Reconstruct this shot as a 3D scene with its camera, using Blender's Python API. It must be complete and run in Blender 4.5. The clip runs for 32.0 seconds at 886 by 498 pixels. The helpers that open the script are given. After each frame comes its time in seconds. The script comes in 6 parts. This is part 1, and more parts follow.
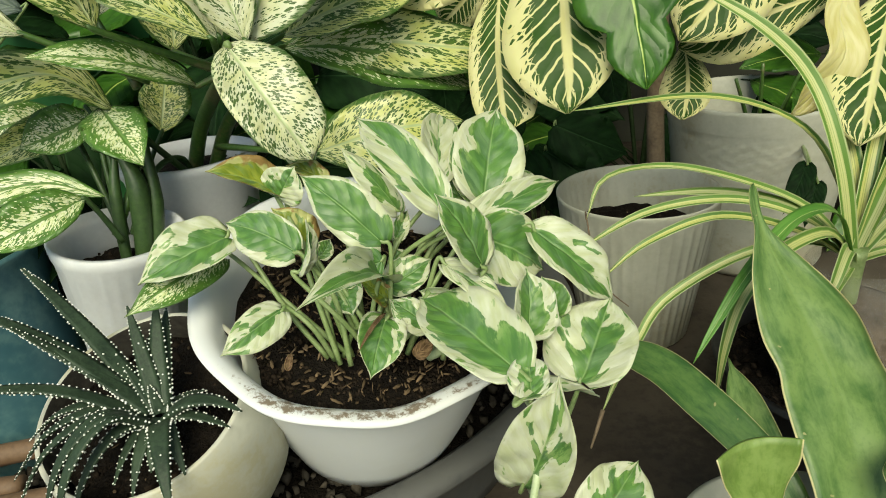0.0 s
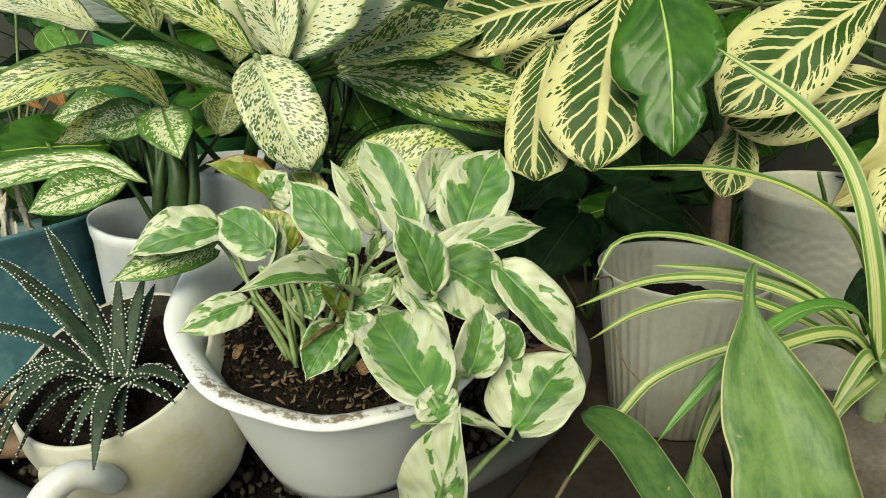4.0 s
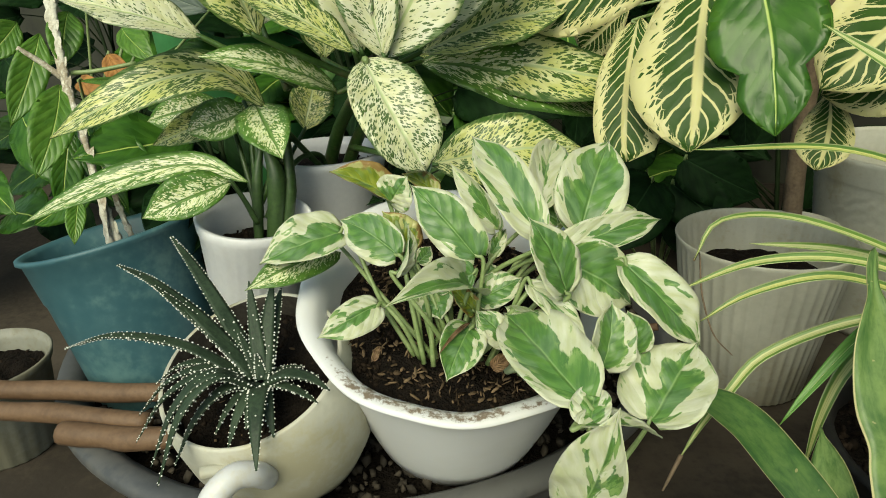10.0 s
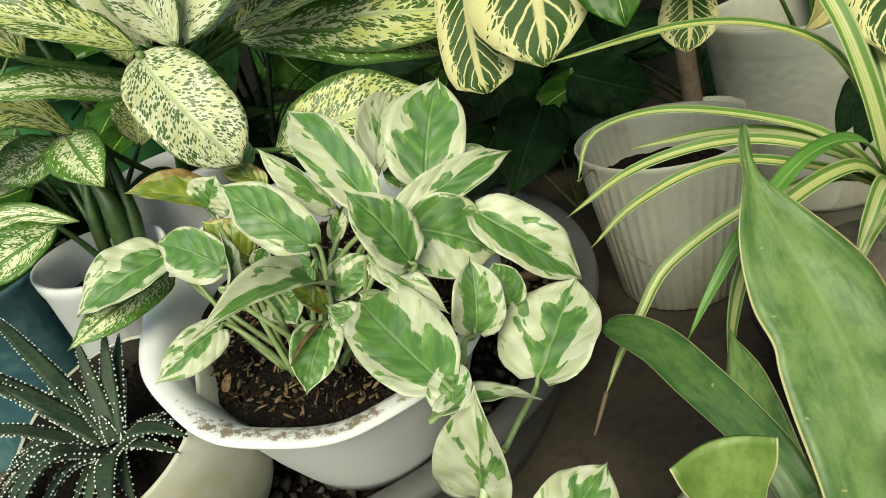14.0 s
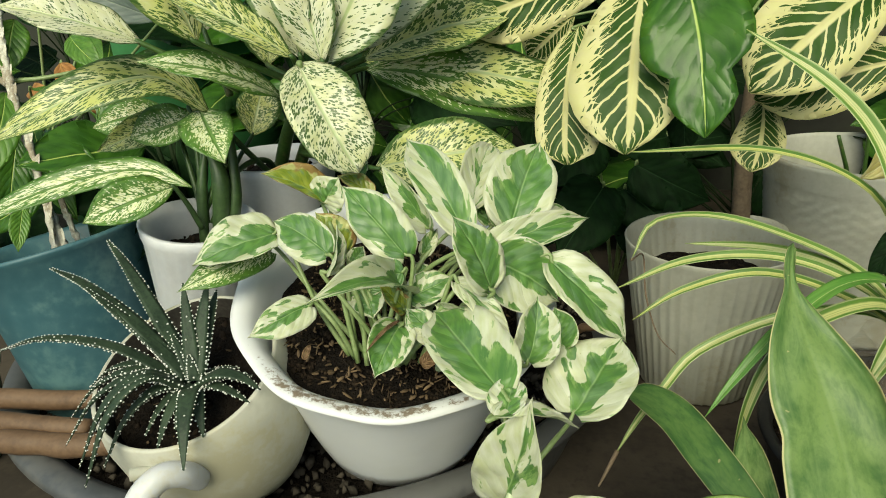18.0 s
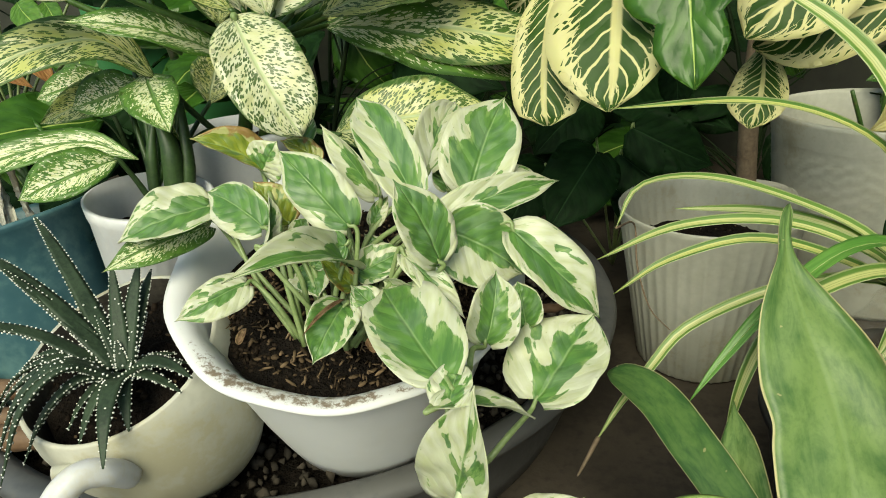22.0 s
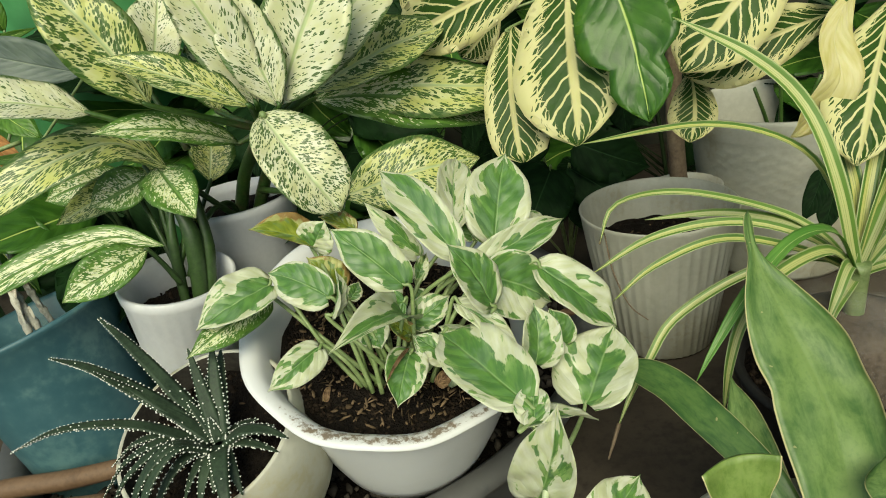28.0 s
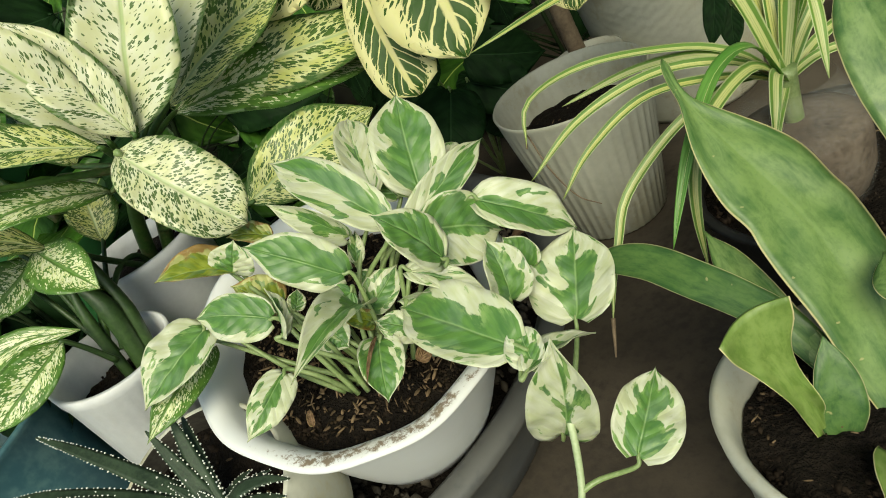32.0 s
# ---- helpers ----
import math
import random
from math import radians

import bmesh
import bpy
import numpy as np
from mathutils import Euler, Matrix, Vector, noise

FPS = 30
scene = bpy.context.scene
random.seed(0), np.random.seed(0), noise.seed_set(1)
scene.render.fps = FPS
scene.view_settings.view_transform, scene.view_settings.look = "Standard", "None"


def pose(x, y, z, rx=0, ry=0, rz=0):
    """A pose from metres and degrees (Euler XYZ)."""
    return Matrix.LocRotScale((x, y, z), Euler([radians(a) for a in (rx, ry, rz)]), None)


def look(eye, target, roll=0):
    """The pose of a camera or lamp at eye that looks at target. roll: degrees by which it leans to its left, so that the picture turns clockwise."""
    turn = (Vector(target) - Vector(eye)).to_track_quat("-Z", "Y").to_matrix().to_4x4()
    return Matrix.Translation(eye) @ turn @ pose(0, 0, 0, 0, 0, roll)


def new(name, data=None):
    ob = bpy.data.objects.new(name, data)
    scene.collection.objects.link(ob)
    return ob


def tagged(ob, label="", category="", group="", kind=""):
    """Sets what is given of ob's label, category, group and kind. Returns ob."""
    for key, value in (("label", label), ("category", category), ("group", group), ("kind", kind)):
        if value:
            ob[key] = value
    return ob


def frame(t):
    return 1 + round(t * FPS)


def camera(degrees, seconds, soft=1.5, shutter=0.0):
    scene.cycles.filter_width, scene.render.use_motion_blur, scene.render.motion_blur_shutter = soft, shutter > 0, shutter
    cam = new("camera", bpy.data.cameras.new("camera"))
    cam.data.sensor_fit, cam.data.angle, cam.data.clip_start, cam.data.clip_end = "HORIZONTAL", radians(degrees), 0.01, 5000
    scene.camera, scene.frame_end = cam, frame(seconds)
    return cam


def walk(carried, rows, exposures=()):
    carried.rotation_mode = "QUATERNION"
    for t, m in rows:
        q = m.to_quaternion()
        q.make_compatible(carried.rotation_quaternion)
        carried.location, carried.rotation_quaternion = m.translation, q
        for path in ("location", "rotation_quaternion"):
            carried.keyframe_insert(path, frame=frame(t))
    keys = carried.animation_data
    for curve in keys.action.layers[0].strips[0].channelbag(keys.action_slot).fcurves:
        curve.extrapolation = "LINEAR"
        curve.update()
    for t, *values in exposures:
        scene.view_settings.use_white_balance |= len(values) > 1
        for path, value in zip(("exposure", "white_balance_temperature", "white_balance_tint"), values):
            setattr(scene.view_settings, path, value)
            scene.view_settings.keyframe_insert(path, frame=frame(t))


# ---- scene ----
cam = camera(68.0, 32.0, soft=1.0)
PATH = [
    (0, (-0.0013, 0.0062, 0.3960), (-0.0317, 0.9170, -0.0157), -5.43),
    (0.5, (0.0272, 0.0039, 0.3886), (-0.0331, 0.9208, -0.0060), -4.04),
    (1, (0.0515, 0.0086, 0.3749), (-0.0712, 0.9257, -0.0044), -3.19),
    (1.5, (0.0683, 0.0169, 0.3674), (-0.1110, 0.9343, 0.0121), -1.90),
    (2, (0.0915, 0.0283, 0.3583), (-0.1433, 0.9386, 0.0174), -0.67),
    (2.5, (0.0995, 0.0313, 0.3554), (-0.1589, 0.9368, 0.0187), 1.00),
    (3, (0.0944, 0.0210, 0.3601), (-0.1534, 0.9353, 0.0397), 1.58),
    (3.5, (0.0833, 0.0060, 0.3679), (-0.1370, 0.9307, 0.0573), 1.58),
    (5.5, (0.0461, 0.0014, 0.4000), (-0.0641, 0.9083, -0.0067), -3.93),
    (6, (0.0362, 0.0175, 0.3968), (-0.0417, 0.9180, -0.0310), -4.39),
    (6.5, (0.0321, 0.0269, 0.3919), (-0.0555, 0.9201, -0.0492), -4.14),
    (7, (0.0318, 0.0292, 0.3924), (-0.0714, 0.9225, -0.0452), -4.22),
    (7.5, (0.0387, 0.0097, 0.3996), (-0.0997, 0.9069, -0.0199), -4.67),
    (8, (0.0435, -0.0080, 0.4050), (-0.1444, 0.8922, 0.0121), -4.27),
    (8.5, (0.0455, -0.0092, 0.4021), (-0.1702, 0.8859, 0.0117), -4.77),
    (9, (0.0421, -0.0093, 0.4030), (-0.1712, 0.8858, 0.0115), -4.38),
    (9.5, (0.0313, -0.0103, 0.4071), (-0.1747, 0.8900, 0.0237), -3.12),
    (10, (0.0195, -0.0084, 0.4055), (-0.2034, 0.8869, 0.0198), -2.41),
    (10.5, (0.0245, -0.0013, 0.4032), (-0.1872, 0.8943, 0.0118), -2.42),
    (11, (0.0430, 0.0088, 0.3974), (-0.1599, 0.9064, 0.0062), -3.32),
    (11.5, (0.0603, 0.0202, 0.3892), (-0.1338, 0.9174, -0.0075), -5.14),
    (12, (0.0693, 0.0262, 0.3876), (-0.1184, 0.9223, -0.0147), -7.58),
    (12.5, (0.0775, 0.0344, 0.3891), (-0.1076, 0.9226, -0.0313), -13.48),
    (13, (0.0843, 0.0384, 0.3881), (-0.0987, 0.9203, -0.0465), -17.50),
    (13.5, (0.0847, 0.0403, 0.3850), (-0.0975, 0.9181, -0.0580), -17.82),
    (14, (0.0754, 0.0441, 0.3840), (-0.1084, 0.9224, -0.0574), -16.23),
    (14.5, (0.0622, 0.0462, 0.3816), (-0.1285, 0.9337, -0.0378), -10.95),
    (16.5, (0.0671, 0.0460, 0.3730), (-0.1546, 0.9375, -0.0221), -3.07),
    (17, (0.0587, 0.0212, 0.3901), (-0.1513, 0.9259, 0.0194), -2.41),
    (17.5, (0.0512, -0.0013, 0.3952), (-0.1545, 0.9116, 0.0425), -2.26),
    (18, (0.0493, -0.0103, 0.3997), (-0.1477, 0.8979, 0.0305), -2.31),
    (18.5, (0.0522, -0.0099, 0.3994), (-0.1588, 0.8921, 0.0229), -1.76),
    (19, (0.0590, -0.0087, 0.3964), (-0.1690, 0.8901, 0.0220), -1.62),
    (19.5, (0.0603, -0.0026, 0.3875), (-0.1603, 0.8920, -0.0011), -2.09),
    (20, (0.0644, 0.0072, 0.3806), (-0.1684, 0.8937, -0.0194), -2.04),
    (20.5, (0.0666, 0.0195, 0.3732), (-0.1692, 0.9062, -0.0244), -1.49),
    (21, (0.0722, 0.0297, 0.3676), (-0.1669, 0.9189, -0.0225), -1.83),
    (21.5, (0.0753, 0.0328, 0.3714), (-0.1634, 0.9238, -0.0149), -1.97),
    (22, (0.0749, 0.0308, 0.3795), (-0.1465, 0.9204, -0.0201), -4.15),
    (22.5, (0.0736, 0.0218, 0.3879), (-0.1118, 0.9194, -0.0122), -7.84),
    (23, (0.0639, 0.0013, 0.4057), (-0.0924, 0.9077, 0.0132), -10.47),
    (23.5, (0.0598, -0.0096, 0.4193), (-0.0994, 0.8936, 0.0205), -11.26),
    (24, (0.0491, -0.0147, 0.4187), (-0.0952, 0.8927, 0.0240), -10.06),
    (24.5, (0.0474, -0.0083, 0.4209), (-0.0799, 0.8989, 0.0200), -9.02),
    (25, (0.0511, 0.0007, 0.4125), (-0.0758, 0.9083, 0.0122), -9.29),
    (25.5, (0.0621, 0.0156, 0.4042), (-0.0704, 0.9178, -0.0063), -10.38),
    (27.5, (0.0369, -0.0017, 0.4213), (-0.0789, 0.8996, 0.0039), -10.93),
    (28, (0.0215, -0.0213, 0.4326), (-0.0808, 0.8870, 0.0270), -9.80),
    (28.5, (0.0139, -0.0337, 0.4424), (-0.0918, 0.8843, 0.0601), -9.00),
    (29, (0.0150, -0.0300, 0.4366), (-0.0903, 0.8826, 0.0414), -8.93),
    (29.5, (0.0190, -0.0168, 0.4286), (-0.0991, 0.8904, 0.0248), -9.08),
    (30, (0.0209, -0.0046, 0.4248), (-0.0842, 0.8953, 0.0015), -12.28),
    (30.5, (0.0166, -0.0018, 0.4303), (-0.0505, 0.8911, -0.0149), -16.84),
    (31, (0.0245, 0.0065, 0.4257), (0.0085, 0.8824, -0.0566), -21.87),
    (31.5, (0.0272, 0.0092, 0.4248), (-0.0017, 0.8799, -0.0661), -26.01),
    (32, (0.0275, 0.0155, 0.4213), (-0.0271, 0.8794, -0.0794), -30.46),
]
walk(cam, [(t, look(eye, target, roll)) for t, eye, target, roll in PATH], [(t, stops, 7450, -3) for t, stops in ((0, 0.81), (6, 0.83), (8, 0.81), (10, 0.71), (12, 0.86), (14, 0.83), (18, 0.79), (22, 0.87), (24, 0.75), (25, 0.75), (29, 0.67), (32, 0.77))])

# ---- light: a bright, soft, mostly overcast day ----
world = bpy.data.worlds.new("sky")
scene.world = world
world.use_nodes = True
sky = world.node_tree.nodes.new("ShaderNodeTexSky")
sky.sky_type, sky.sun_disc = "NISHITA", False
sky.sun_elevation, sky.sun_rotation = radians(43), radians(-176)
back = world.node_tree.nodes["Background"]
back.inputs["Strength"].default_value = 0.092
world.node_tree.links.new(sky.outputs["Color"], back.inputs["Color"])
sun = new("sun", bpy.data.lights.new("sun", "SUN"))
sun.data.energy, sun.data.angle, sun.data.color = 2.2, radians(38), (1.0, 0.95, 0.84)
sun.matrix_world = look((-0.1, -1.55, 1.45), (0, 0, 0))


# ---- materials ----
class Nodes:
    """A small helper for building node materials."""

    def __init__(self, name, rough=0.5, spec=0.5):
        self.m = bpy.data.materials.new(name)
        self.m.use_nodes = True
        self.t = self.m.node_tree
        self.b = self.t.nodes["Principled BSDF"]
        self.b.inputs["Roughness"].default_value = rough
        self.b.inputs["Specular IOR Level"].default_value = spec

    def put(self, node, socket, value):
        if isinstance(value, bpy.types.NodeSocket):
            self.t.links.new(value, node.inputs[socket])
        else:
            node.inputs[socket].default_value = value

    def math(self, op, a, b=0.0, c=0.0, clamp=False):
        n = self.t.nodes.new("ShaderNodeMath")
        n.operation, n.use_clamp = op, clamp
        self.put(n, 0, a), self.put(n, 1, b), self.put(n, 2, c)
        return n.outputs[0]

    def mix(self, f, a, b):
        n = self.t.nodes.new("ShaderNodeMix")
        n.data_type = "RGBA"
        self.put(n, 0, f)
        for socket, v in ((6, a), (7, b)):
            self.put(n, socket, (*v, 1) if isinstance(v, tuple) and len(v) == 3 else v)
        return n.outputs[2]

    def step(self, x, low, high):
        n = self.t.nodes.new("ShaderNodeMapRange")
        n.interpolation_type = "SMOOTHSTEP"
        self.put(n, 0, x), self.put(n, 1, low), self.put(n, 2, high)
        return n.outputs[0]

    def noise(self, vec, scale, detail=3.0, rough=0.5, warp=0.0):
        n = self.t.nodes.new("ShaderNodeTexNoise")
        self.put(n, "Scale", scale), self.put(n, "Detail", detail), self.put(n, "Roughness", rough), self.put(n, "Distortion", warp)
        if vec is not None:
            self.t.links.new(vec, n.inputs["Vector"])
        return n.outputs["Fac"]

    def edge_distance(self, vec):
        n = self.t.nodes.new("ShaderNodeTexVoronoi")
        n.feature = "DISTANCE_TO_EDGE"
        self.put(n, "Scale", 1.0)
        self.t.links.new(vec, n.inputs["Vector"])
        return n.outputs["Distance"]

    def cells(self, vec):
        """The distance to the nearest cell's heart, and a random number for that cell."""
        n = self.t.nodes.new("ShaderNodeTexVoronoi")
        self.put(n, "Scale", 1.0)
        self.t.links.new(vec, n.inputs["Vector"])
        c = self.t.nodes.new("ShaderNodeSeparateColor")
        self.t.links.new(n.outputs["Color"], c.inputs[0])
        return n.outputs["Distance"], c.outputs[0]

    def vec(self, x, y, z):
        n = self.t.nodes.new("ShaderNodeCombineXYZ")
        self.put(n, 0, x), self.put(n, 1, y), self.put(n, 2, z)
        return n.outputs[0]

    def coord(self, kind="Object"):
        return self.t.nodes.new("ShaderNodeTexCoord").outputs[kind]

    def rand(self):
        return self.t.nodes.new("ShaderNodeObjectInfo").outputs["Random"]

    def island(self):
        return self.t.nodes.new("ShaderNodeNewGeometry").outputs["Random Per Island"]

    def uv(self):
        s = self.t.nodes.new("ShaderNodeSeparateXYZ")
        self.t.links.new(self.coord("UV"), s.inputs[0])
        return s.outputs[0], s.outputs[1]

    def color(self, c):
        self.put(self.b, "Base Color", (*c, 1) if isinstance(c, tuple) else c)

    def bump(self, h, strength=0.3, distance=0.001):
        n = self.t.nodes.new("ShaderNodeBump")
        self.put(n, "Strength", strength), self.put(n, "Distance", distance), self.put(n, "Height", h)
        self.t.links.new(n.outputs[0], self.b.inputs["Normal"])


def leaf_base(name, rough, veins=9.0, slant=0.3, vein_bump=0.25, glow=0.12, spec=0.32):
    """Common leaf set-up: u across, v along, distance from the midrib, and a coordinate that follows the side veins."""
    k = Nodes(name, rough, spec)
    u, v = k.uv()
    a = k.math("ABSOLUTE", k.math("MULTIPLY_ADD", u, 2.0, -1.0))
    side = k.math("GREATER_THAN", u, 0.5)
    r = k.rand()
    q = k.math("MULTIPLY_ADD", a, -slant, v)
    ridge = k.math("ABSOLUTE", k.math("SINE", k.math("MULTIPLY", q, veins * math.pi)))
    rib = k.step(a, 0.0, 0.09)
    h = k.math("ADD", k.math("MULTIPLY", ridge, 0.5), rib)
    h = k.math("ADD", h, k.math("MULTIPLY", k.noise(k.coord(), 220.0, 2.0), 0.35))
    k.bump(h, vein_bump, 0.0012)
    k.put(k.b, "Subsurface Weight", glow)
    k.put(k.b, "Subsurface Radius", (0.004, 0.006, 0.002))
    k.put(k.b, "Subsurface Scale", 0.35)
    return k, u, v, a, side, r, q


def variegated_material(name="variegated_leaf", young=(0.105, 0.220, 0.050), old=(0.062, 0.148, 0.040), pale=(0.52, 0.55, 0.43), rust=0.0):
    """Green heart of the leaf with jagged cream margins. The object's colour tells how wide the cream margin is (red), and how much
    further it runs in on the left (green) and on the right half (blue); alpha is the leaf's own pattern."""
    k, u, v, a, side, r, q = leaf_base(name, 0.36, 6.0, 0.32, 0.45, glow=0.10)
    info = k.t.nodes.new("ShaderNodeObjectInfo")
    rgb = k.t.nodes.new("ShaderNodeSeparateColor")
    k.t.links.new(info.outputs["Color"], rgb.inputs[0])
    seed = k.math("MULTIPLY", info.outputs["Alpha"], 61.0)
    own = k.math("MULTIPLY_ADD", side, 3.7, seed)
    reach = k.math("ADD", rgb.outputs[0], k.math("ADD", k.math("MULTIPLY", rgb.outputs[1], k.math("SUBTRACT", 1.0, side)), k.math("MULTIPLY", rgb.outputs[2], side)))
    big = k.noise(k.vec(k.math("MULTIPLY", a, 1.1), k.math("MULTIPLY", q, 2.6), own), 1.0, 1.0)
    jag = k.noise(k.vec(k.math("MULTIPLY", a, 3.0), k.math("MULTIPLY", q, 12.0), own), 1.1, 5.0, 0.6)
    tip = k.math("MULTIPLY", k.step(v, 0.72, 1.02), 0.45)
    edge = k.math("ADD", k.math("MULTIPLY_ADD", k.math("SUBTRACT", big, 0.5), 1.5, a), k.math("MULTIPLY_ADD", k.math("SUBTRACT", jag, 0.5), 0.26, tip))
    over = k.math("SUBTRACT", edge, k.math("SUBTRACT", 1.05, reach))
    rim = k.step(k.math("MULTIPLY_ADD", k.math("SUBTRACT", jag, 0.5), 0.10, a), 0.955, 0.97)
    isle = k.noise(k.vec(k.math("MULTIPLY", a, 1.4), k.math("MULTIPLY", q, 3.2), k.math("ADD", own, 23.0)), 1.3, 2.0)
    isle = k.step(k.math("MULTIPLY_ADD", k.math("SUBTRACT", jag, 0.5), 0.14, isle), 0.60, 0.615)
    white = k.math("MAXIMUM", k.math("MULTIPLY", k.step(over, -0.012, 0.022), k.math("SUBTRACT", 1.0, isle)), rim)
    tone = k.noise(k.vec(k.math("MULTIPLY", a, 1.6), k.math("MULTIPLY", q, 8.0), own), 1.4, 3.0)
    veil = k.math("MULTIPLY", k.step(k.noise(k.vec(k.math("MULTIPLY", a, 1.5), k.math("MULTIPLY", q, 3.5), k.math("ADD", own, 9.0)), 1.2, 3.0), 0.50, 0.60), 0.65)
    dull = k.mix(k.step(tone, 0.3, 0.7), (0.090, 0.170, 0.080), (0.150, 0.245, 0.125))
    green = k.mix(veil, k.mix(k.step(tone, 0.30, 0.72), old, young), dull)
    lime = k.math("MULTIPLY", k.step(over, -0.16, -0.02), k.step(jag, 0.46, 0.58))
    green = k.mix(k.math("MULTIPLY", lime, 0.55), green, (0.26, 0.38, 0.13))
    cream = k.mix(k.step(tone, 0.25, 0.8), (pale[0] * 0.80, pale[1] * 0.82, pale[2] * 0.62), pale)
    fleck = k.math("MULTIPLY", k.step(jag, 0.60, 0.65), k.step(k.noise(k.vec(u, v, seed), 4.0, 2.0), 0.50, 0.58))
    cream = k.mix(k.math("MULTIPLY", fleck, 0.75), cream, (0.16, 0.27, 0.09))
    c = k.mix(white, green, cream)
    if rust:
        burn = k.step(k.math("MULTIPLY_ADD", a, 0.55, k.noise(k.vec(u, k.math("MULTIPLY", v, 2.0), seed), 2.4, 4.0)), 0.92, 1.02)
        c = k.mix(k.math("MULTIPLY", burn, rust), c, (0.22, 0.10, 0.03))
    spot = k.step(k.noise(k.coord(), 320.0, 2.0), 0.74, 0.78)
    c = k.mix(k.math("MULTIPLY", spot, 0.5), c, (0.12, 0.13, 0.05))
    k.color(k.mix(k.math("MULTIPLY", k.step(a, 0.040, 0.0), 0.55), c, (0.26, 0.38, 0.16)))
    return k.m


def speckled_material(name, field, mark, tint, fleck, fill, margin=0.86, patch=0.0):
    """Leaves dashed along their side veins: field and mark are the colours of the blade and of the dashes, fill how large the dashes are; margin is where the green rim begins, patch how far the marks gather in the middle."""
    k, u, v, a, side, r, q = leaf_base(name, 0.34, 9.0, 0.20, 0.45)
    seed = k.math("MULTIPLY_ADD", r, 31.0, k.math("MULTIPLY", side, 7.0))
    bend = k.math("SUBTRACT", k.noise(k.vec(k.math("MULTIPLY", a, fleck[0]), k.math("MULTIPLY", q, fleck[1]), seed), 1.1, 3.0), 0.5)
    far, own = k.cells(k.vec(k.math("MULTIPLY_ADD", a, fleck[0], bend), k.math("MULTIPLY_ADD", q, fleck[1], k.math("MULTIPLY", bend, 1.3)), seed))
    wide = k.noise(k.vec(k.math("MULTIPLY", a, 1.8), k.math("MULTIPLY", q, 6.0), seed), 1.3, 3.0)
    size = k.math("MULTIPLY_ADD", own, 0.36, k.math("MULTIPLY_ADD", k.math("SUBTRACT", wide, 0.5), 0.9, fill))
    size = k.math("MULTIPLY_ADD", k.step(k.math("MULTIPLY_ADD", k.math("SUBTRACT", wide, 0.5), 0.8, a), 0.45, 0.85), -patch, size)
    dash = k.step(k.math("SUBTRACT", size, far), -0.02, 0.05)
    dash = k.math("MULTIPLY", dash, k.step(a, 0.05, 0.10))
    blade_color = k.mix(k.step(wide, 0.3, 0.7), field[0], field[1])
    c = k.mix(dash, blade_color, k.mix(own, mark[0], mark[1]))
    rim = k.step(k.math("MULTIPLY_ADD", k.math("SUBTRACT", wide, 0.5), 0.55, a), margin, margin + 0.07)
    c = k.mix(k.math("MULTIPLY", rim, 0.85), c, (0.045, 0.105, 0.022))
    k.color(k.mix(k.step(a, 0.06, 0.02), c, tint))
    return k.m


def croton_material():
    """Yellow midrib and thin side veins with dark green bars between them, breaking into spots towards a yellow margin."""
    k, u, v, a, side, r, q = leaf_base("croton_leaf", 0.36, 9.0, 0.30, 0.5, spec=0.10)
    seed = k.math("MULTIPLY_ADD", r, 29.0, k.math("MULTIPLY", side, 5.0))
    warp = k.noise(k.vec(k.math("MULTIPLY", a, 2.2), k.math("MULTIPLY", v, 6.0), seed), 1.0, 3.0)
    s = k.math("MULTIPLY_ADD", a, -0.30, v)
    s = k.math("MULTIPLY_ADD", k.math("SUBTRACT", warp, 0.5), 0.08, s)
    vein = k.math("SUBTRACT", 1.0, k.math("ABSOLUTE", k.math("MULTIPLY_ADD", k.math("FRACT", k.math("MULTIPLY_ADD", s, 11.5, seed)), 2.0, -1.0)))
    net = k.edge_distance(k.vec(k.math("MULTIPLY", a, 7.0), k.math("MULTIPLY", s, 32.0), seed))
    field = k.math("MINIMUM", vein, k.math("MULTIPLY_ADD", net, 2.2, k.math("MULTIPLY_ADD", k.step(a, 0.25, 0.75), -0.55, 0.50)))
    need = k.math("MULTIPLY_ADD", k.step(k.math("MULTIPLY_ADD", k.math("SUBTRACT", warp, 0.5), 0.5, a), 0.55, 1.05), 0.50, k.math("MULTIPLY_ADD", r, 0.14, 0.08))
    dark = k.step(k.math("SUBTRACT", field, need), 0.0, 0.09)
    dark = k.math("MULTIPLY", dark, k.math("MULTIPLY", k.step(a, 0.06, 0.11), k.step(a, 1.0, 0.94)))
    green = k.mix(warp, (0.012, 0.040, 0.008), (0.045, 0.100, 0.018))
    yellow = k.mix(warp, (0.48, 0.46, 0.18), (0.55, 0.54, 0.31))
    k.color(k.mix(dark, yellow, green))
    return k.m


def plain_leaf_material(name, one, two, rough=0.35, rib=(0.35, 0.45, 0.12), veins=9.0, spec=0.32):
    k, u, v, a, side, r, q = leaf_base(name, rough, veins, 0.3, 0.4, spec=spec)
    n = k.noise(k.vec(k.math("MULTIPLY", a, 2.0), k.math("MULTIPLY", q, 7.0), k.math("MULTIPLY", r, 20.0)), 1.3, 3.0)
    c = k.mix(k.step(n, 0.3, 0.7), one, two)
    k.color(k.mix(k.step(a, 0.035, 0.008), c, rib))
    return k.m


